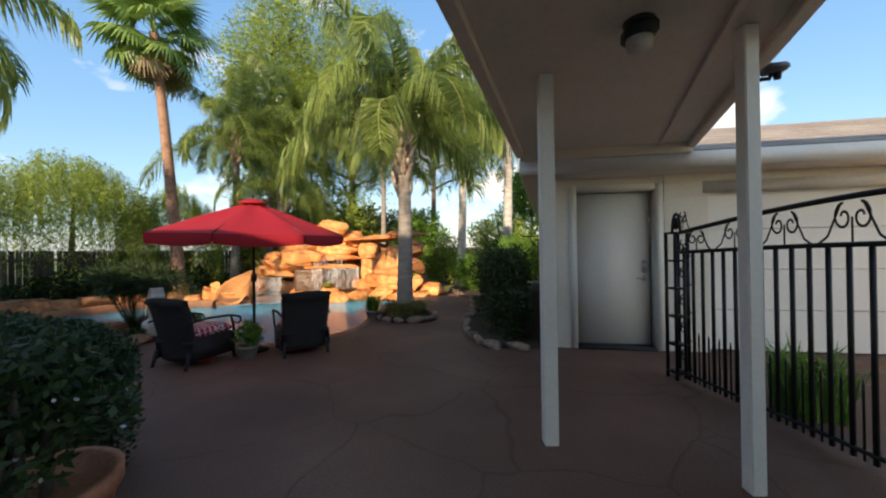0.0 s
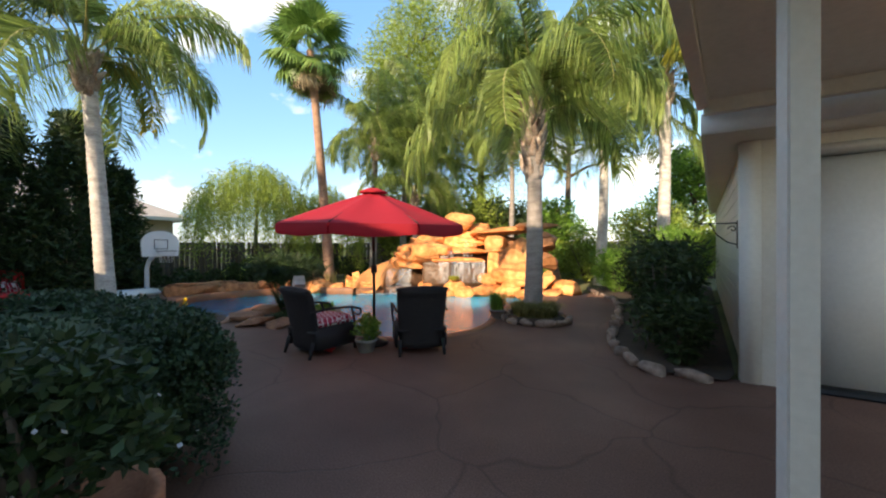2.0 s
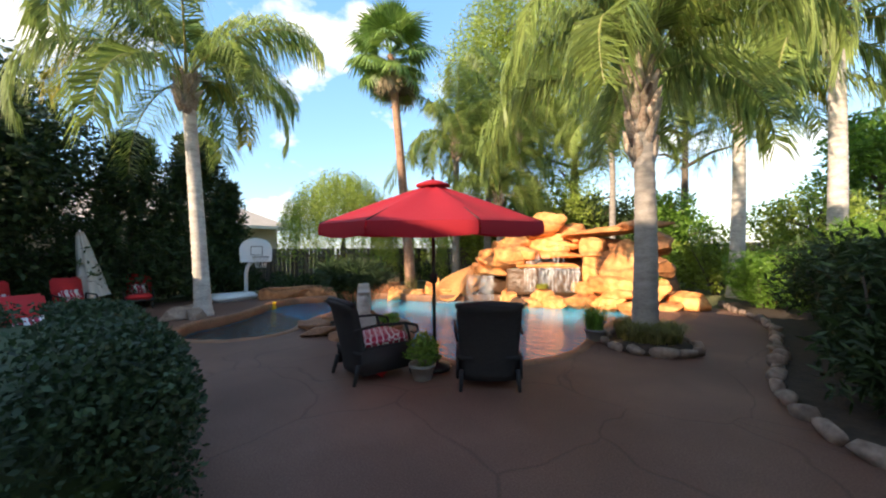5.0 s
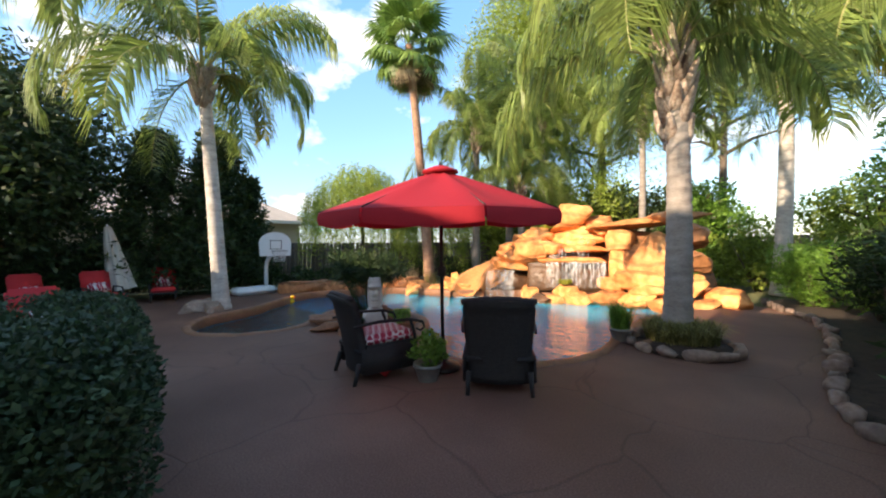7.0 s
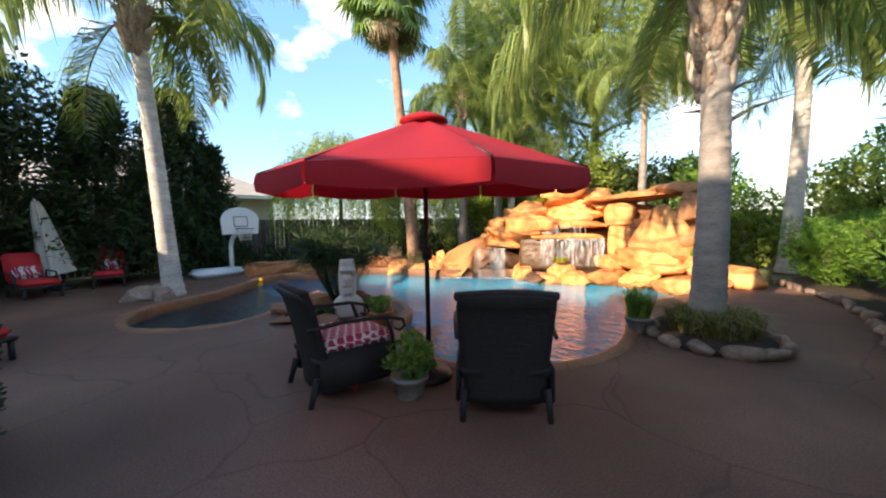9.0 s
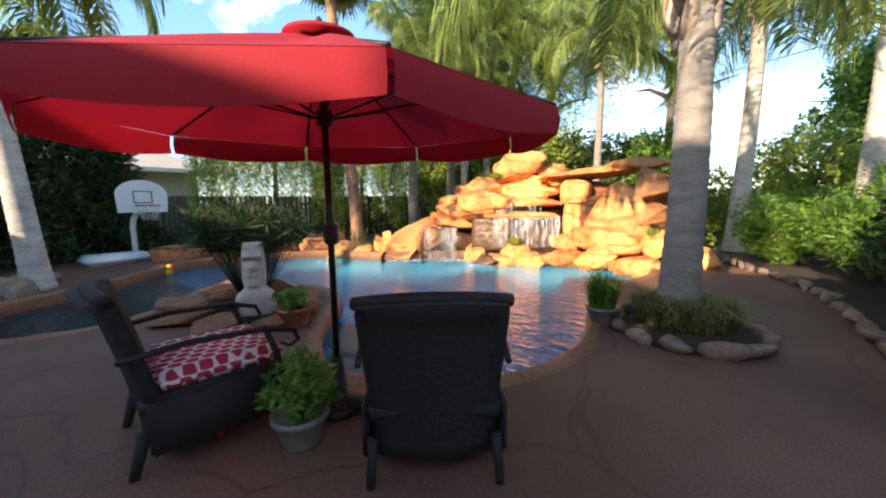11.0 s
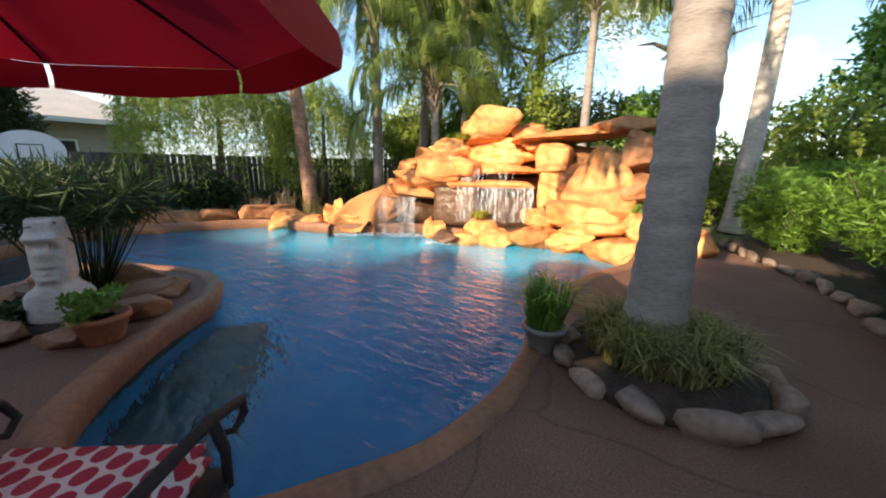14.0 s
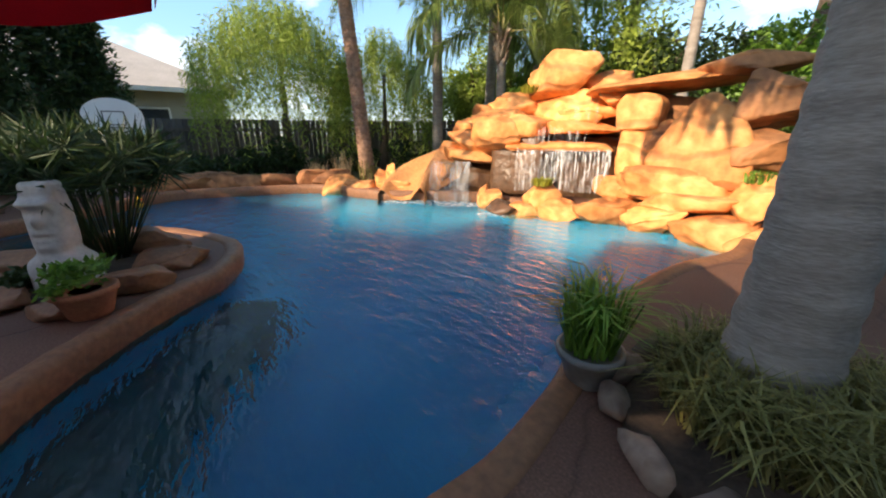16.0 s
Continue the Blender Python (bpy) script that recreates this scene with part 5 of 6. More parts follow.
def cushion_material():
    """Red fabric with a white linked-ring lattice."""
    m = mat("lattice_cushion", (0.42, 0.02, 0.06), (0.5, 0.035, 0.08), 3, 0.85, 0.2, 120)
    nt = m.node_tree
    N, L = nt.nodes, nt.links
    p = N["Principled BSDF"]
    old = p.inputs["Base Color"].links[0].from_socket
    tc = N.new("ShaderNodeTexCoord")
    sums = []
    for k in range(3):
        a = radians(60 * k + 10)
        dot = N.new("ShaderNodeVectorMath")
        dot.operation = "DOT_PRODUCT"
        dot.inputs[1].default_value = (112 * math.cos(a), 112 * math.sin(a), 30 * (k - 1))
        L.new(tc.outputs["Object"], dot.inputs[0])
        co = N.new("ShaderNodeMath")
        co.operation = "COSINE"
        L.new(dot.outputs["Value"], co.inputs[0])
        sums.append(co.outputs[0])
    add = N.new("ShaderNodeMath")
    add.operation = "ADD"
    L.new(sums[0], add.inputs[0])
    L.new(sums[1], add.inputs[1])
    add2 = N.new("ShaderNodeMath")
    add2.operation = "ADD"
    L.new(add.outputs[0], add2.inputs[0])
    L.new(sums[2], add2.inputs[1])
    lt = N.new("ShaderNodeMath")
    lt.operation = "LESS_THAN"
    lt.inputs[1].default_value = -0.72
    mx = N.new("ShaderNodeMix")
    mx.data_type = "RGBA"
    mx.inputs["B"].default_value = (0.75, 0.7, 0.7, 1)
    L.new(add2.outputs[0], lt.inputs[0])
    L.new(lt.outputs[0], mx.inputs["Factor"])
    L.new(old, mx.inputs["A"])
    L.new(mx.outputs["Result"], p.inputs["Base Color"])
    return m


M_LATTICE = cushion_material()


def wicker_chair():
    """Dark wicker armchair facing +y; origin on the floor under the seat's middle."""
    c = thing("wicker_armchair", label="dark wicker armchair with red and white lattice seat cushion", category="chair", group="chairs by the pool")
    W = 0.315
    part("seat", box(-W, -0.27, 0.26, W, 0.3, 0.36, 0.03), M_WICKER, c)
    part("apron", box(-W + 0.01, 0.26, 0.09, W - 0.01, 0.295, 0.28, 0.012), M_WICKER, c)
    bm = bmesh.new()
    nx, nz = 12, 12
    rows = []
    for side in (0, 1):
        g = []
        for j in range(nz + 1):
            f = j / nz
            z = 0.08 + 0.75 * f
            w = W * (0.86 + 0.16 * f) - (0.02 if f > 0.97 else 0)
            row = []
            for i in range(nx + 1):
                s = -1 + 2 * i / nx
                y = -0.26 - 0.13 * f ** 1.4 + 0.05 * s * s + (0.045 if side else 0) - 0.05 * max(0, f - 0.92) / 0.08 * (1 if not side else 0)
                zz = z + (0.03 * (1 - s * s) if f > 0.99 else 0)
                row.append(bm.verts.new((w * s, y, zz)))
            g.append(row)
        rows.append(g)
    for g, fl in zip(rows, (0, 1)):
        for j in range(nz):
            for i in range(nx):
                q = (g[j][i], g[j][i + 1], g[j + 1][i + 1], g[j + 1][i])
                bm.faces.new(q if not fl else q[::-1])
    a, b = rows
    for j in range(nz):
        for i in (0, nx):
            bm.faces.new((a[j][i], a[j + 1][i], b[j + 1][i], b[j][i]))
    for i in range(nx):
        bm.faces.new((a[nz][i], a[nz][i + 1], b[nz][i + 1], b[nz][i]))
        bm.faces.new((a[0][i], b[0][i], b[0][i + 1], a[0][i + 1]))
    bmesh.ops.recalc_face_normals(bm, faces=bm.faces)
    part("backrest", bm, M_WICKER, c)
    part("top_rail", tube([(W * 1.02 * s, -0.375 + 0.05 * s * s, 0.835 + 0.03 * (1 - s * s)) for s in (-1, -0.8, -0.4, 0, 0.4, 0.8, 1)], 0.028, 8), M_WICKER, c)
    for sx in (-1, 1):
        part("arm", tube([(sx * W, -0.32, 0.57), (sx * (W + 0.02), -0.1, 0.6), (sx * (W + 0.03), 0.2, 0.585), (sx * (W + 0.03), 0.33, 0.54), (sx * (W + 0.02), 0.35, 0.48), (sx * (W + 0.01), 0.31, 0.45), (sx * (W + 0.01), 0.27, 0.48)], [0.014, 0.016, 0.016, 0.014, 0.012, 0.011, 0.008], 8), M_WICKER, c)
        part("side_panel", box(sx * W - 0.015, -0.25, 0.09, sx * W + 0.015, 0.26, 0.34, 0.012), M_WICKER, c)
        part("arm_support", tube([(sx * W, 0.27, 0.3), (sx * (W + 0.025), 0.24, 0.45), (sx * (W + 0.03), 0.2, 0.58)], 0.015, 6), M_WICKER, c)
        part("leg", tube([(sx * (W - 0.03), 0.26, 0.2), (sx * (W - 0.02), 0.29, 0.0)], [0.026, 0.018], 8), M_WICKER, c)
        part("leg", tube([(sx * (W - 0.04), -0.26, 0.2), (sx * (W - 0.03), -0.31, 0.0)], [0.026, 0.018], 8), M_WICKER, c)
    ob = part("seat_cushion", box(-W + 0.03, -0.24, 0.35, W - 0.03, 0.3, 0.46, 0.045), M_LATTICE, c, "red cushion with white lattice")
    part("back_cushion", box(-W + 0.05, -0.04, 0, W - 0.05, 0.05, 0.38, 0.04), M_REDC, c, "red back cushion").matrix_local = pose(0, -0.17, 0.45, 14)
    for ob in c.children:
        ob.matrix_local = Matrix.Diagonal((1, 1.15, 1, 1)) @ ob.matrix_local
    return c


chair = wicker_chair()
chair.matrix_world = pose(-1.885, 5.85, 0, 0, 0, 42)
copy_thing(chair, pose(-2.98, 5.14, 0, 0, 0, -7))


# ---- far side: hoop, loungers, white umbrella, duck ----
def hoop():
    h = thing("poolside_hoop", -11.7, 6.05, 0, -82, "white poolside basketball hoop on a filled base", "basketball hoop")
    part("base_tank", box(-0.45, -0.3, 0, 0.45, 0.3, 0.17, 0.05), M_WHITE, h)
    part("pole", tube([(-0.3, 0, 0.15), (-0.3, 0, 0.62), (-0.31, 0.05, 0.78), (-0.33, 0.18, 0.9), (-0.34, 0.3, 0.93), (-0.35, 0.4, 0.93)], 0.045, 12), M_WHITE, h, "curved white pole")
    bm = bmesh.new()
    pts = [(-0.36, 0.0), (0.36, 0.0), (0.38, 0.3)] + [(0.38 * math.cos(a), 0.3 + 0.27 * math.sin(a)) for a in (math.pi * k / 12 for k in range(1, 12))] + [(-0.38, 0.3)]
    f, b = [bm.verts.new((x - 0.35, 0.43, 0.9 + z)) for x, z in pts], [bm.verts.new((x - 0.35, 0.395, 0.9 + z)) for x, z in pts]
    bm.faces.new(f)
    bm.faces.new(b[::-1])
    for i in range(len(pts)):
        bm.faces.new((f[i], f[(i + 1) % len(pts)], b[(i + 1) % len(pts)], b[i]))
    bmesh.ops.recalc_face_normals(bm, faces=bm.faces)
    board = part("backboard", bm, M_WHITE, h, "white rounded backboard", smooth=False)
    for y in (0.434, 0.391):
        for x0, z0, x1, z1 in ((-0.49, 1.06, -0.21, 1.075), (-0.49, 1.26, -0.21, 1.275), (-0.49, 1.075, -0.475, 1.26), (-0.225, 1.075, -0.21, 1.26)):
            part("target_line", box(x0, y - 0.002, z0, x1, y + 0.002, z1, 0.0), M_DARK, board, smooth=False)
    part("rim", tube([(-0.35 + 0.17 * math.cos(a), 0.62 + 0.17 * math.sin(a), 1.02) for a in (2 * math.pi * k / 20 for k in range(21))], 0.009, 6), M_DARK, h)
    bm = bmesh.new()
    for k in range(12):
        a = 2 * math.pi * k / 12
        for s in (1, -1):
            tube([(-0.35 + 0.17 * math.cos(a), 0.62 + 0.17 * math.sin(a), 1.02), (-0.35 + 0.13 * math.cos(a + 0.26 * s), 0.62 + 0.13 * math.sin(a + 0.26 * s), 0.9), (-0.35 + 0.1 * math.cos(a + 0.52 * s), 0.62 + 0.1 * math.sin(a + 0.52 * s), 0.76)], 0.004, 4, bm)
    part("net", bm, M_NET, h, "white net")


hoop()
bpy.data.objects["poolside_hoop"].scale = (1.28, 1.28, 1.27)
duck = thing("toy_duck", -10.1, 6.6, WATER_Z - 0.03, 30, "small yellow vinyl toy duck floating in the pool", "toy")
part("duck_body", rock_bm(0.26, 0.18, 0.16, 91, 0.9, 0.03), M_DUCK, duck).location = (0, 0, 0.07)
part("duck_head", rock_bm(0.11, 0.11, 0.11, 92, 1.0, 0.02), M_DUCK, duck).location = (0.09, 0, 0.19)
part("beak", rock_bm(0.06, 0.05, 0.02, 93, 0.9, 0.02), M_REDC, duck).location = (0.155, 0, 0.18)


def lounger(x, y, rz):
    c = thing("sun_lounger", x, y, 0, rz, "dark framed lounge chair with red cushion and patterned pillow", "lounge chair", "red lounge chairs")
    part("frame", box(-0.3, -0.5, 0.2, 0.3, 0.5, 0.25, 0.012), M_DARK, c)
    for sx in (-0.26, 0.26):
        for sy in (-0.45, 0.45):
            part("leg", box(sx - 0.02, sy - 0.02, 0, sx + 0.02, sy + 0.02, 0.2, 0.004), M_DARK, c)
        part("arm", tube([(sx * 1.15, -0.45, 0.25), (sx * 1.15, -0.4, 0.5), (sx * 1.15, 0.1, 0.48), (sx * 1.15, 0.2, 0.25)], 0.018, 6), M_DARK, c)
    part("seat_cushion", box(-0.27, -0.4, 0.25, 0.27, 0.5, 0.36, 0.04), M_REDC, c)
    part("back_cushion", box(-0.27, -0.06, 0, 0.27, 0.06, 0.6, 0.04), M_REDC, c).matrix_local = pose(0, -0.42, 0.3, 18)
    part("pillow", box(-0.2, -0.06, 0, 0.2, 0.06, 0.26, 0.05), M_LATTICE, c, "red and white patterned pillow").matrix_local = pose(0, -0.28, 0.36, 22)


lounger(-11.2, 2.75, -70)
lounger(-12.0, 3.9, -95)
lounger(-10.95, 1.75, -60)
lounger(-6.15, 2.55, -55)


def closed_umbrella():
    u = thing("patio_umbrella", -12.1, 3.1, 0, 0, "closed faded white patio umbrella leaning on its pole", "umbrella")
    part("pole", tube([(0, 0, 0), (0.0, 0.0, 2.05)], 0.02, 10), M_WHITE, u)
    bm = bmesh.new()
    rings = []
    for j in range(14):
        f = j / 13
        z = 2.0 - 1.62 * f
        ring = []
        for k in range(32):
            a = 2 * math.pi * k / 32
            r = (0.05 + 0.19 * f ** 0.8) * (1 + 0.3 * math.cos(8 * a + 2 * f)) + (0.02 if f > 0.95 else 0)
            ring.append(bm.verts.new((r * math.cos(a) + 0.16 * f * f, r * math.sin(a), z)))
        rings.append(ring)
    for p, q in zip(rings, rings[1:]):
        for k in range(32):
            bm.faces.new((p[k], p[(k + 1) % 32], q[(k + 1) % 32], q[k]))
    bm.faces.new(rings[0])
    part("folded_canopy", bm, M_CANVAS, u)
    for ob in u.children:
        ob.matrix_local = pose(0, 0, 0, 9, 0, 0)
    part("base_plate", lathe([(0.22, 0), (0.22, 0.05), (0.04, 0.09)], 20), M_DARK, u)


closed_umbrella()


# ---- garden boundary: board fence, neighbouring houses ----
def board_fence(pts, label):
    f = thing("wooden_fence", label=label, category="fence")
    board = mesh_of(box(-0.07, -0.01, 0.02, 0.07, 0.01, 1.62, 0.004), "board", M_WOOD)
    for a, b in zip(pts, pts[1:]):
        d = math.dist(a, b)
        rz = math.degrees(math.atan2(b[1] - a[1], b[0] - a[0]))
        for k in range(int(d / 0.15)):
            t = (k + 0.5) * 0.15 / d
            part("board", board, None, f).matrix_local = pose(a[0] + (b[0] - a[0]) * t, a[1] + (b[1] - a[1]) * t, -0.03, 0, 0.6 * math.sin(k * 7.1), rz)
        for z in (0.35, 1.25):
            beam(a, b, z, z + 0.08, 0.05, M_WOOD, f, "rail")
    return f


board_fence([(-15.5, -2.0), (-14.6, 5.0), (-13.6, 10.5), (-12.6, 15.0)], "weathered dark wooden board fence behind the pool")
board_fence([(-12.6, 15.0), (-4.0, 20.0), (4.0, 20.5)], "weathered dark wooden board fence at the back of the garden")


def neighbour(x, y, w, d, eave, ridge, rz, label):
    h = thing("house", x, y, 0, rz, label, "house", "neighbouring houses")
    part("wall", box(-w / 2, -d / 2, 0, w / 2, d / 2, eave, 0.02), M_STUCCO, h, smooth=False)
    o = 0.5
    c = [(-w / 2 - o, -d / 2 - o, eave), (w / 2 + o, -d / 2 - o, eave), (w / 2 + o, d / 2 + o, eave), (-w / 2 - o, d / 2 + o, eave)]
    r0, r1 = (-w / 2 + d / 2, 0, ridge), (w / 2 - d / 2, 0, ridge)
    for k, q in enumerate(([c[0], c[1], r1, r0], [c[1], c[2], r1], [c[2], c[3], r0, r1], [c[3], c[0], r0])):
        part("roof", slab(q, 0, 0.06), M_ROOF2, h, smooth=False)
    for a, b in ((c[0], c[1]), (c[1], c[2]), (c[2], c[3]), (c[3], c[0])):
        beam(a[:2], b[:2], eave - 0.16, eave - 0.005, 0.05, M_TRIM, h, "fascia")
    for k in (-1, 1):
        win = part("window", box(k * w / 4 - 0.6, -d / 2 - 0.03, 0.9, k * w / 4 + 0.6, -d / 2 + 0.01, 2.1, 0.01), M_TRIM, h)
        part("pane", box(k * w / 4 - 0.53, -d / 2 - 0.036, 0.97, k * w / 4 + 0.53, -d / 2 - 0.028, 2.03, 0.0), M_DARK, win)


neighbour(-21.5, 4.9, 9.5, 7.0, 2.75, 4.9, 93, "low cream neighbouring house with tan hipped shingle roof")
neighbour(-23.0, -7.5, 9.0, 7.0, 2.4, 4.2, 97, "low neighbouring house with tan roof beyond the fence")


# ---- trees and shrubs ----
def tree(name, x, y, h, z0, rx, ry, n, leaf, material, seed, label, r=0.16, lumps=34, limbs=12, droop=0.0, aspect=0.45, base=0.0):
    rng = np.random.default_rng(seed)
    t = thing(name, x, y, base, 0, label, "tree")
    part("trunk", trunk_bm(z0 + (h - z0) * 0.75, r, r * 0.35, (rng.uniform(-0.3, 0.3), rng.uniform(-0.3, 0.3)), 0.4, 0.03, 10), M_BARK, t)
    for k in range(limbs):
        a, zz = k * 2.4, z0 + (h - z0) * (0.02 + 0.7 * k / limbs)
        q = rng.uniform(0.5, 0.85)
        part("limb", tube([(0, 0, zz - 0.2), (rx * q * 0.5 * math.cos(a), ry * q * 0.5 * math.sin(a), zz + 0.35), (rx * q * math.cos(a), ry * q * math.sin(a), zz + 0.55)], [r * 0.45, r * 0.3, r * 0.08], 6), M_BARK, t)
    p = clump_points(n, rx, ry, (h - z0) / 2, rng, lumps, 0.3)
    p[:, 2] += (h + z0) / 2
    part("crown", leaf_mesh("crown", p, leaf, material, rng, droop, aspect), None, t)
    return t


def conifer(x, y, h, r, n, seed, label, material):
    """A feathery evergreen, narrowing upward."""
    rng = np.random.default_rng(seed)
    t = thing("conifer", x, y, 0, 0, label, "tree", "dark evergreens")
    part("trunk", trunk_bm(h * 0.9, 0.12, 0.03, (0, 0), 0.4, 0.03, 8), M_BARK, t)
    f = rng.random(n) ** 0.8
    a = rng.uniform(0, 6.283, n)
    lump = 0.72 + 0.4 * np.sin(5 * a + 9 * f + seed) * np.sin(11 * f + 2 * a)
    q = r * (1 - 0.75 * f) * np.sqrt(rng.uniform(0.25, 1, n)) * lump
    p = np.stack([q * np.cos(a), q * np.sin(a), 0.15 + f * h], 1)
    part("crown", leaf_mesh("crown", p, 0.2, material, rng, 0.0, 0.25, 0.5), None, t)


def willow(x, y, h, r, n, seed, label, material):
    """Hanging strands of narrow leaves from arched branches."""
    rng = np.random.default_rng(seed)
    t = thing("weeping_tree", x, y, 0, 0, label, "tree")
    part("trunk", trunk_bm(h * 0.7, 0.14, 0.05, (0.1, 0.1), 0.4, 0.03, 10), M_BARK, t)
    P = []
    for k in range(n):
        a, q = rng.uniform(0, 6.283), r * math.sqrt(rng.random())
        top = h * (1 - 0.35 * (q / r) ** 2) * rng.uniform(0.86, 1.04)
        L = rng.uniform(0.8, 2.0) * (0.5 + q / r)
        m = 42
        f = np.linspace(0, 1, m)
        z = np.maximum(top - L * f, 0.1)
        P.append(np.stack([q * math.cos(a) + 0.12 * f * math.cos(a) + rng.normal(0, 0.02, m), q * math.sin(a) + 0.12 * f * math.sin(a) + rng.normal(0, 0.02, m), z], 1))
    part("crown", leaf_mesh("crown", np.concatenate(P), 0.15, material, rng, 1.1, 0.17, 0.0), None, t)


willow(-13.0, 10.4, 4.8, 2.3, 900, 101, "weeping yellow-green tree behind the fence", M_LEAFY)
willow(-12.0, 13.2, 4.2, 1.7, 520, 102, "weeping light green tree beside the waterfall", M_LEAFY)
conifer(-13.3, 5.4, 5.0, 2.1, 17000, 103, "dark feathery evergreen beside the pool deck", M_LEAFD)
conifer(-13.0, 3.8, 4.6, 2.0, 15000, 104, "dark feathery evergreen beside the pool deck", M_LEAFD)
conifer(-13.3, 6.3, 3.6, 1.2, 7000, 105, "dark feathery evergreen along the fence", M_LEAFD)
tree("broadleaf_tree", -13.2, 0.8, 6.4, 0.5, 2.9, 2.6, 42000, 0.17, M_LEAFD, 106, "dark broadleaf tree shading the lounge chairs", lumps=70)
tree("broadleaf_tree", -14.2, -2.2, 6.2, 0.9, 2.4, 2.4, 14000, 0.15, M_LEAFD, 107, "dark broadleaf tree overhanging the deck", lumps=36)
tree("pine_tree", -7.4, 19.6, 16.5, 3.0, 4.0, 3.0, 38000, 0.24, M_LEAFY, 108, "tall sunlit yellow-green tree behind the waterfall", 0.24, 60, 16, 0.2, 0.2)
tree("pine_tree", -11.4, 18.6, 17.0, 3.0, 3.4, 2.6, 36000, 0.24, M_LEAFY, 109, "tall green tree behind the fence", 0.2, 46, 14, 0.2, 0.22)
tree("pine_tree", -3.4, 22.0, 13.0, 5.0, 3.0, 2.6, 13000, 0.24, M_LEAFY, 110, "tall open-crowned pine with sunlit tufts", 0.22, 26, 14, 0.1, 0.2)
tree("broadleaf_tree", 2.4, 21.5, 6.6, 1.5, 2.4, 2.2, 9500, 0.2, M_LEAFG, 111, "grey-green broadleaf tree beyond the garden", 0.16, 22, 14)
tree("broadleaf_tree", 0.8, 18.2, 3.4, 0.3, 1.8, 1.4, 8000, 0.15, M_LEAFY, 112, "yellow-green bushy tree behind the palms", 0.1, 26)
tree("broadleaf_tree", -5.2, 17.4, 3.8, 0.4, 2.6, 1.2, 9000, 0.16, M_LEAFD, 113, "green bushy tree behind the waterfall", 0.1, 28)
tree("broadleaf_tree", -9.4, 18.8, 4.6, 0.4, 2.6, 1.4, 10000, 0.17, M_LEAFG, 114, "green bushy tree behind the waterfall", 0.1, 28)
for k, (x, y, h, m) in enumerate(((-10.9, 16.3, 4.4, M_LEAFY), (-8.6, 17.3, 4.8, M_LEAFG), (-6.6, 17.6, 4.4, M_LEAFY), (-3.2, 18.0, 3.8, M_LEAFG))):
    tree("broadleaf_tree", x, y, h, 0.3, 1.9, 1.2, 12000, 0.16, m, 240 + k, "sunlit green bushy tree along the back fence", 0.1, 30)
shrub("shrub", -1.4, 16.3, 1.3, 0.9, 0, 2.0, 5000, 0.13, M_LEAFY, 115, "yellow-green shrub behind the waterfall")
for k, (x, y, rx, ry, h) in enumerate(((0.75, 12.3, 0.85, 0.9, 1.75), (1.1, 10.9, 0.75, 1.0, 1.7), (-0.15, 13.6, 0.75, 0.7, 1.35), (1.35, 12.9, 0.7, 1.0, 2.0), (0.5, 15.4, 0.9, 0.8, 1.6))):
    shrub("shrub", x, y, rx, ry, 0.0, h, 11000, 0.12, M_LEAFG, 120 + k, "bright green feathery shrub in the planting bed", "shrub", group="shrubs in the planting bed", lumps=26, aspect=0.14)
for k, (x, y, rx, ry, h) in enumerate(((0.98, 7.3, 0.5, 0.65, 1.6), (0.95, 8.35, 0.62, 0.7, 1.65), (0.85, 9.5, 0.7, 0.65, 1.6), (1.15, 6.75, 0.32, 0.32, 0.95))):
    shrub("shrub", x, y, rx, ry, 0.05, h, 4600, 0.12, M_LEAFD, 130 + k, "dark green arching shrub beside the house wall", "shrub", group="shrubs beside the house", lumps=16, aspect=0.22, droop=0.3)
for k in range(9):
    x, y = -13.6 + 0.28 * k + 0.4 * math.sin(3 * k), 5.5 + 1.15 * k
    shrub("fence_shrub", x + 0.35, y, 0.6, 0.7, 0, 0.85 + 0.2 * math.sin(2.1 * k), 1800, 0.13, M_LEAFD, 140 + k, "dark shrub growing along the board fence", "shrub", group="shrubs along the fence", lumps=12)
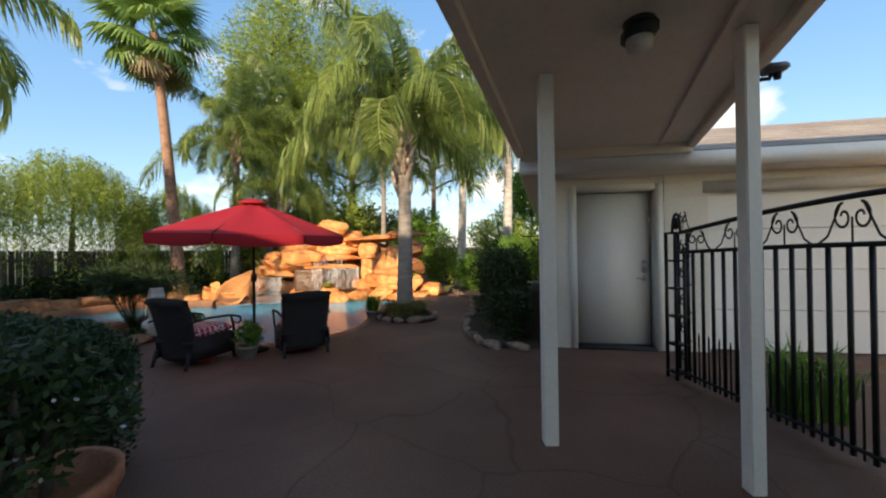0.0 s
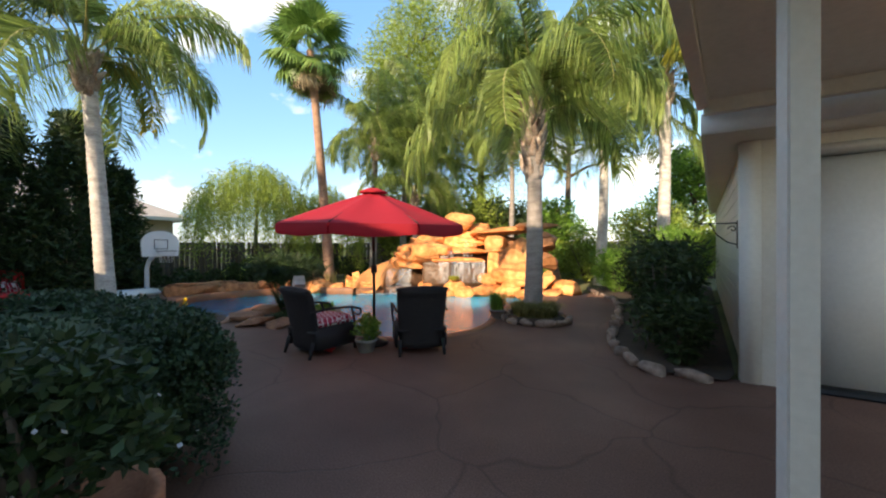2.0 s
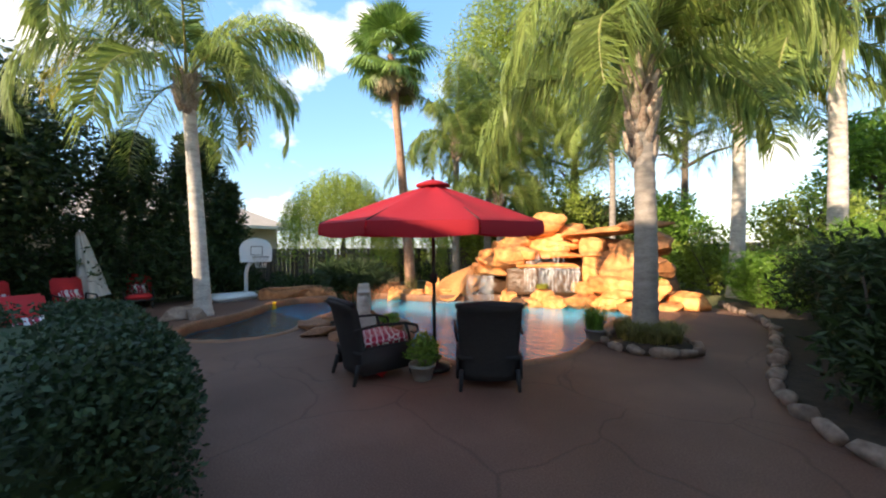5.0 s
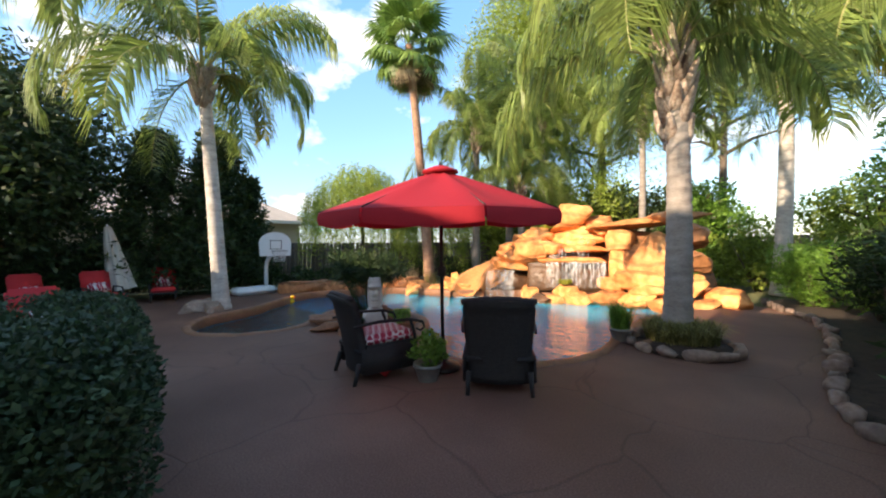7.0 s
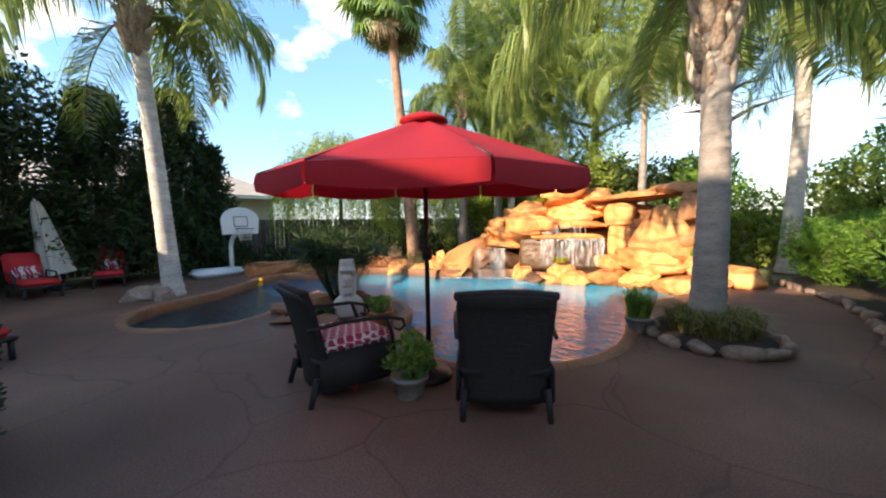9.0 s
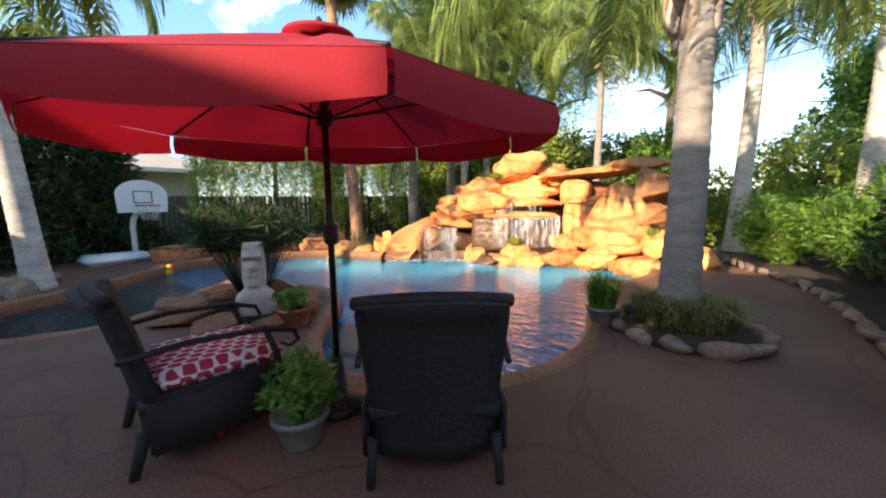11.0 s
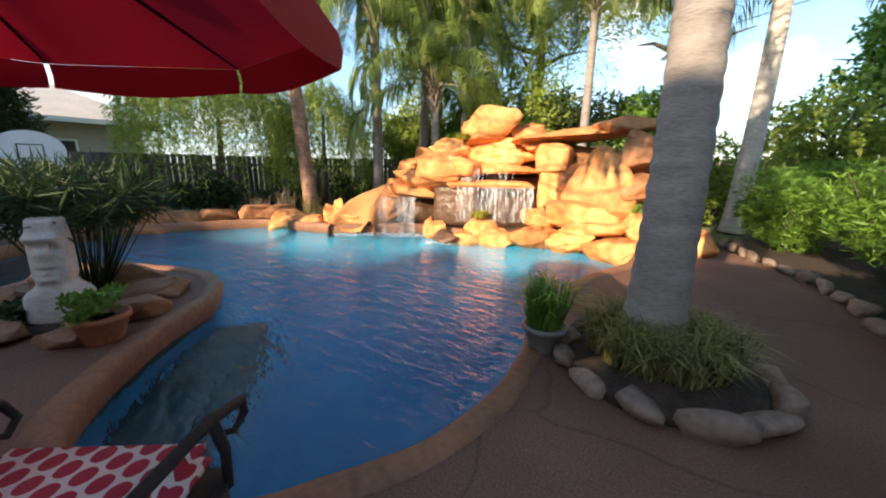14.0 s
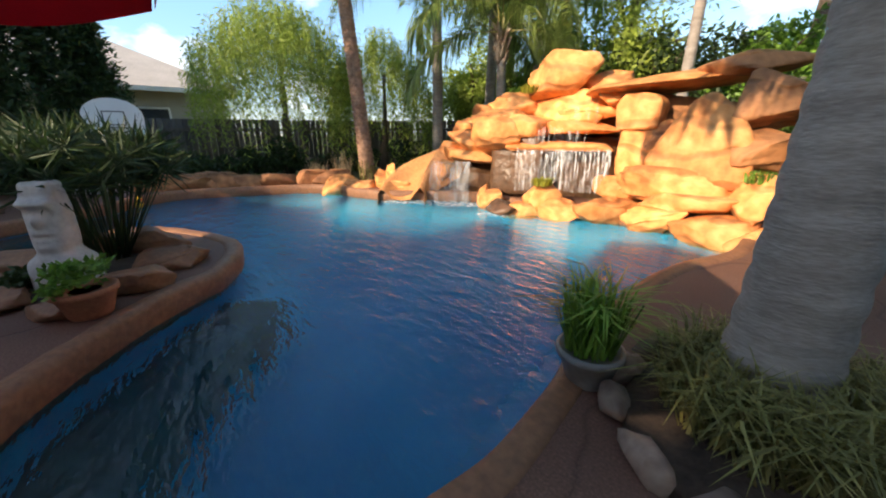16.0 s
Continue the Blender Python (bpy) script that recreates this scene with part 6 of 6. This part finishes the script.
for k in range(10):
    shrub("back_shrub", -11.6 + 1.55 * k, 18.2 + 0.35 * math.sin(2 * k) + 0.06 * k, 1.1, 0.8, 0, 1.9 + 0.5 * math.sin(1.7 * k), 2600, 0.16, M_LEAFG if k % 3 else M_LEAFY, 160 + k, "green shrub along the back fence", "shrub", group="shrubs along the back fence", lumps=14)
for k, (x, y, h) in enumerate(((-10.15, 10.9, 0.75), (-9.6, 11.3, 0.6), (-10.6, 10.4, 0.55))):
    tuft("reed_clump", x, y, 0, 0.2, h, 120, M_DRY if k != 1 else M_GRASS, 180 + k, "dry tan reeds behind the rock kerb", "grass", 0.5, 0.008)
for k, (x, y, z, m) in enumerate(((-4.75, 12.0, 0.3, M_LIME), (-1.95, 12.35, 0.58, M_LEAFG), (-6.05, 12.8, 1.88, M_LEAFG), (-5.6, 12.6, 1.86, M_LIME))):
    tuft("ledge_plant", x, y, z, 0.16, 0.17, 160, m, 190 + k, "small bright plant growing on a rock ledge", "plant", 0.9, 0.009)
for k in range(6):
    shrub("lounge_shrub", -13.3 + 0.15 * math.sin(3 * k), -1.2 + 1.05 * k, 0.85, 0.8, 0, 1.9 + 0.3 * math.sin(2.3 * k), 2600, 0.13, M_LEAFD, 210 + k, "dark shrub behind the lounge chairs", "shrub", group="shrubs behind the lounge chairs", lumps=14)
shrub("fern", -4.95, 5.95, 0.22, 0.2, 0.05, 0.2, 350, 0.08, M_LEAFD, 195, "low dark fern in the rock planter", "fern", stems=False)
tuft("potted_grass", 3.6, 4.6, 0.0, 0.25, 0.6, 200, M_LEAFG, 196, "green clump of grass beyond the iron fence", "grass", 0.6, 0.012)

# overhead cable and clouds
cab = tagged(new("overhead_cable", mesh_of(tube([(-19.89 + 3.6 * k, 44.0 - 4.8 * k, 9.48 - 0.9 * k + 0.012 * k * (10 - k)) for k in range(11)], 0.012, 5), "overhead_cable", M_DARK)), "thin dark overhead cable behind the garden", "cable")


def cloud_sheet():
    bm = bmesh.new()
    bmesh.ops.create_uvsphere(bm, u_segments=48, v_segments=24, radius=900)
    bmesh.ops.delete(bm, geom=[v for v in bm.verts if v.co.z < -60 or v.co.y < -330], context="VERTS")
    ob = tagged(new("backdrop", mesh_of(bm, "backdrop", M_CLOUD)), "white cumulus clouds in a blue sky", "sky", kind="structure")


cloud_sheet()
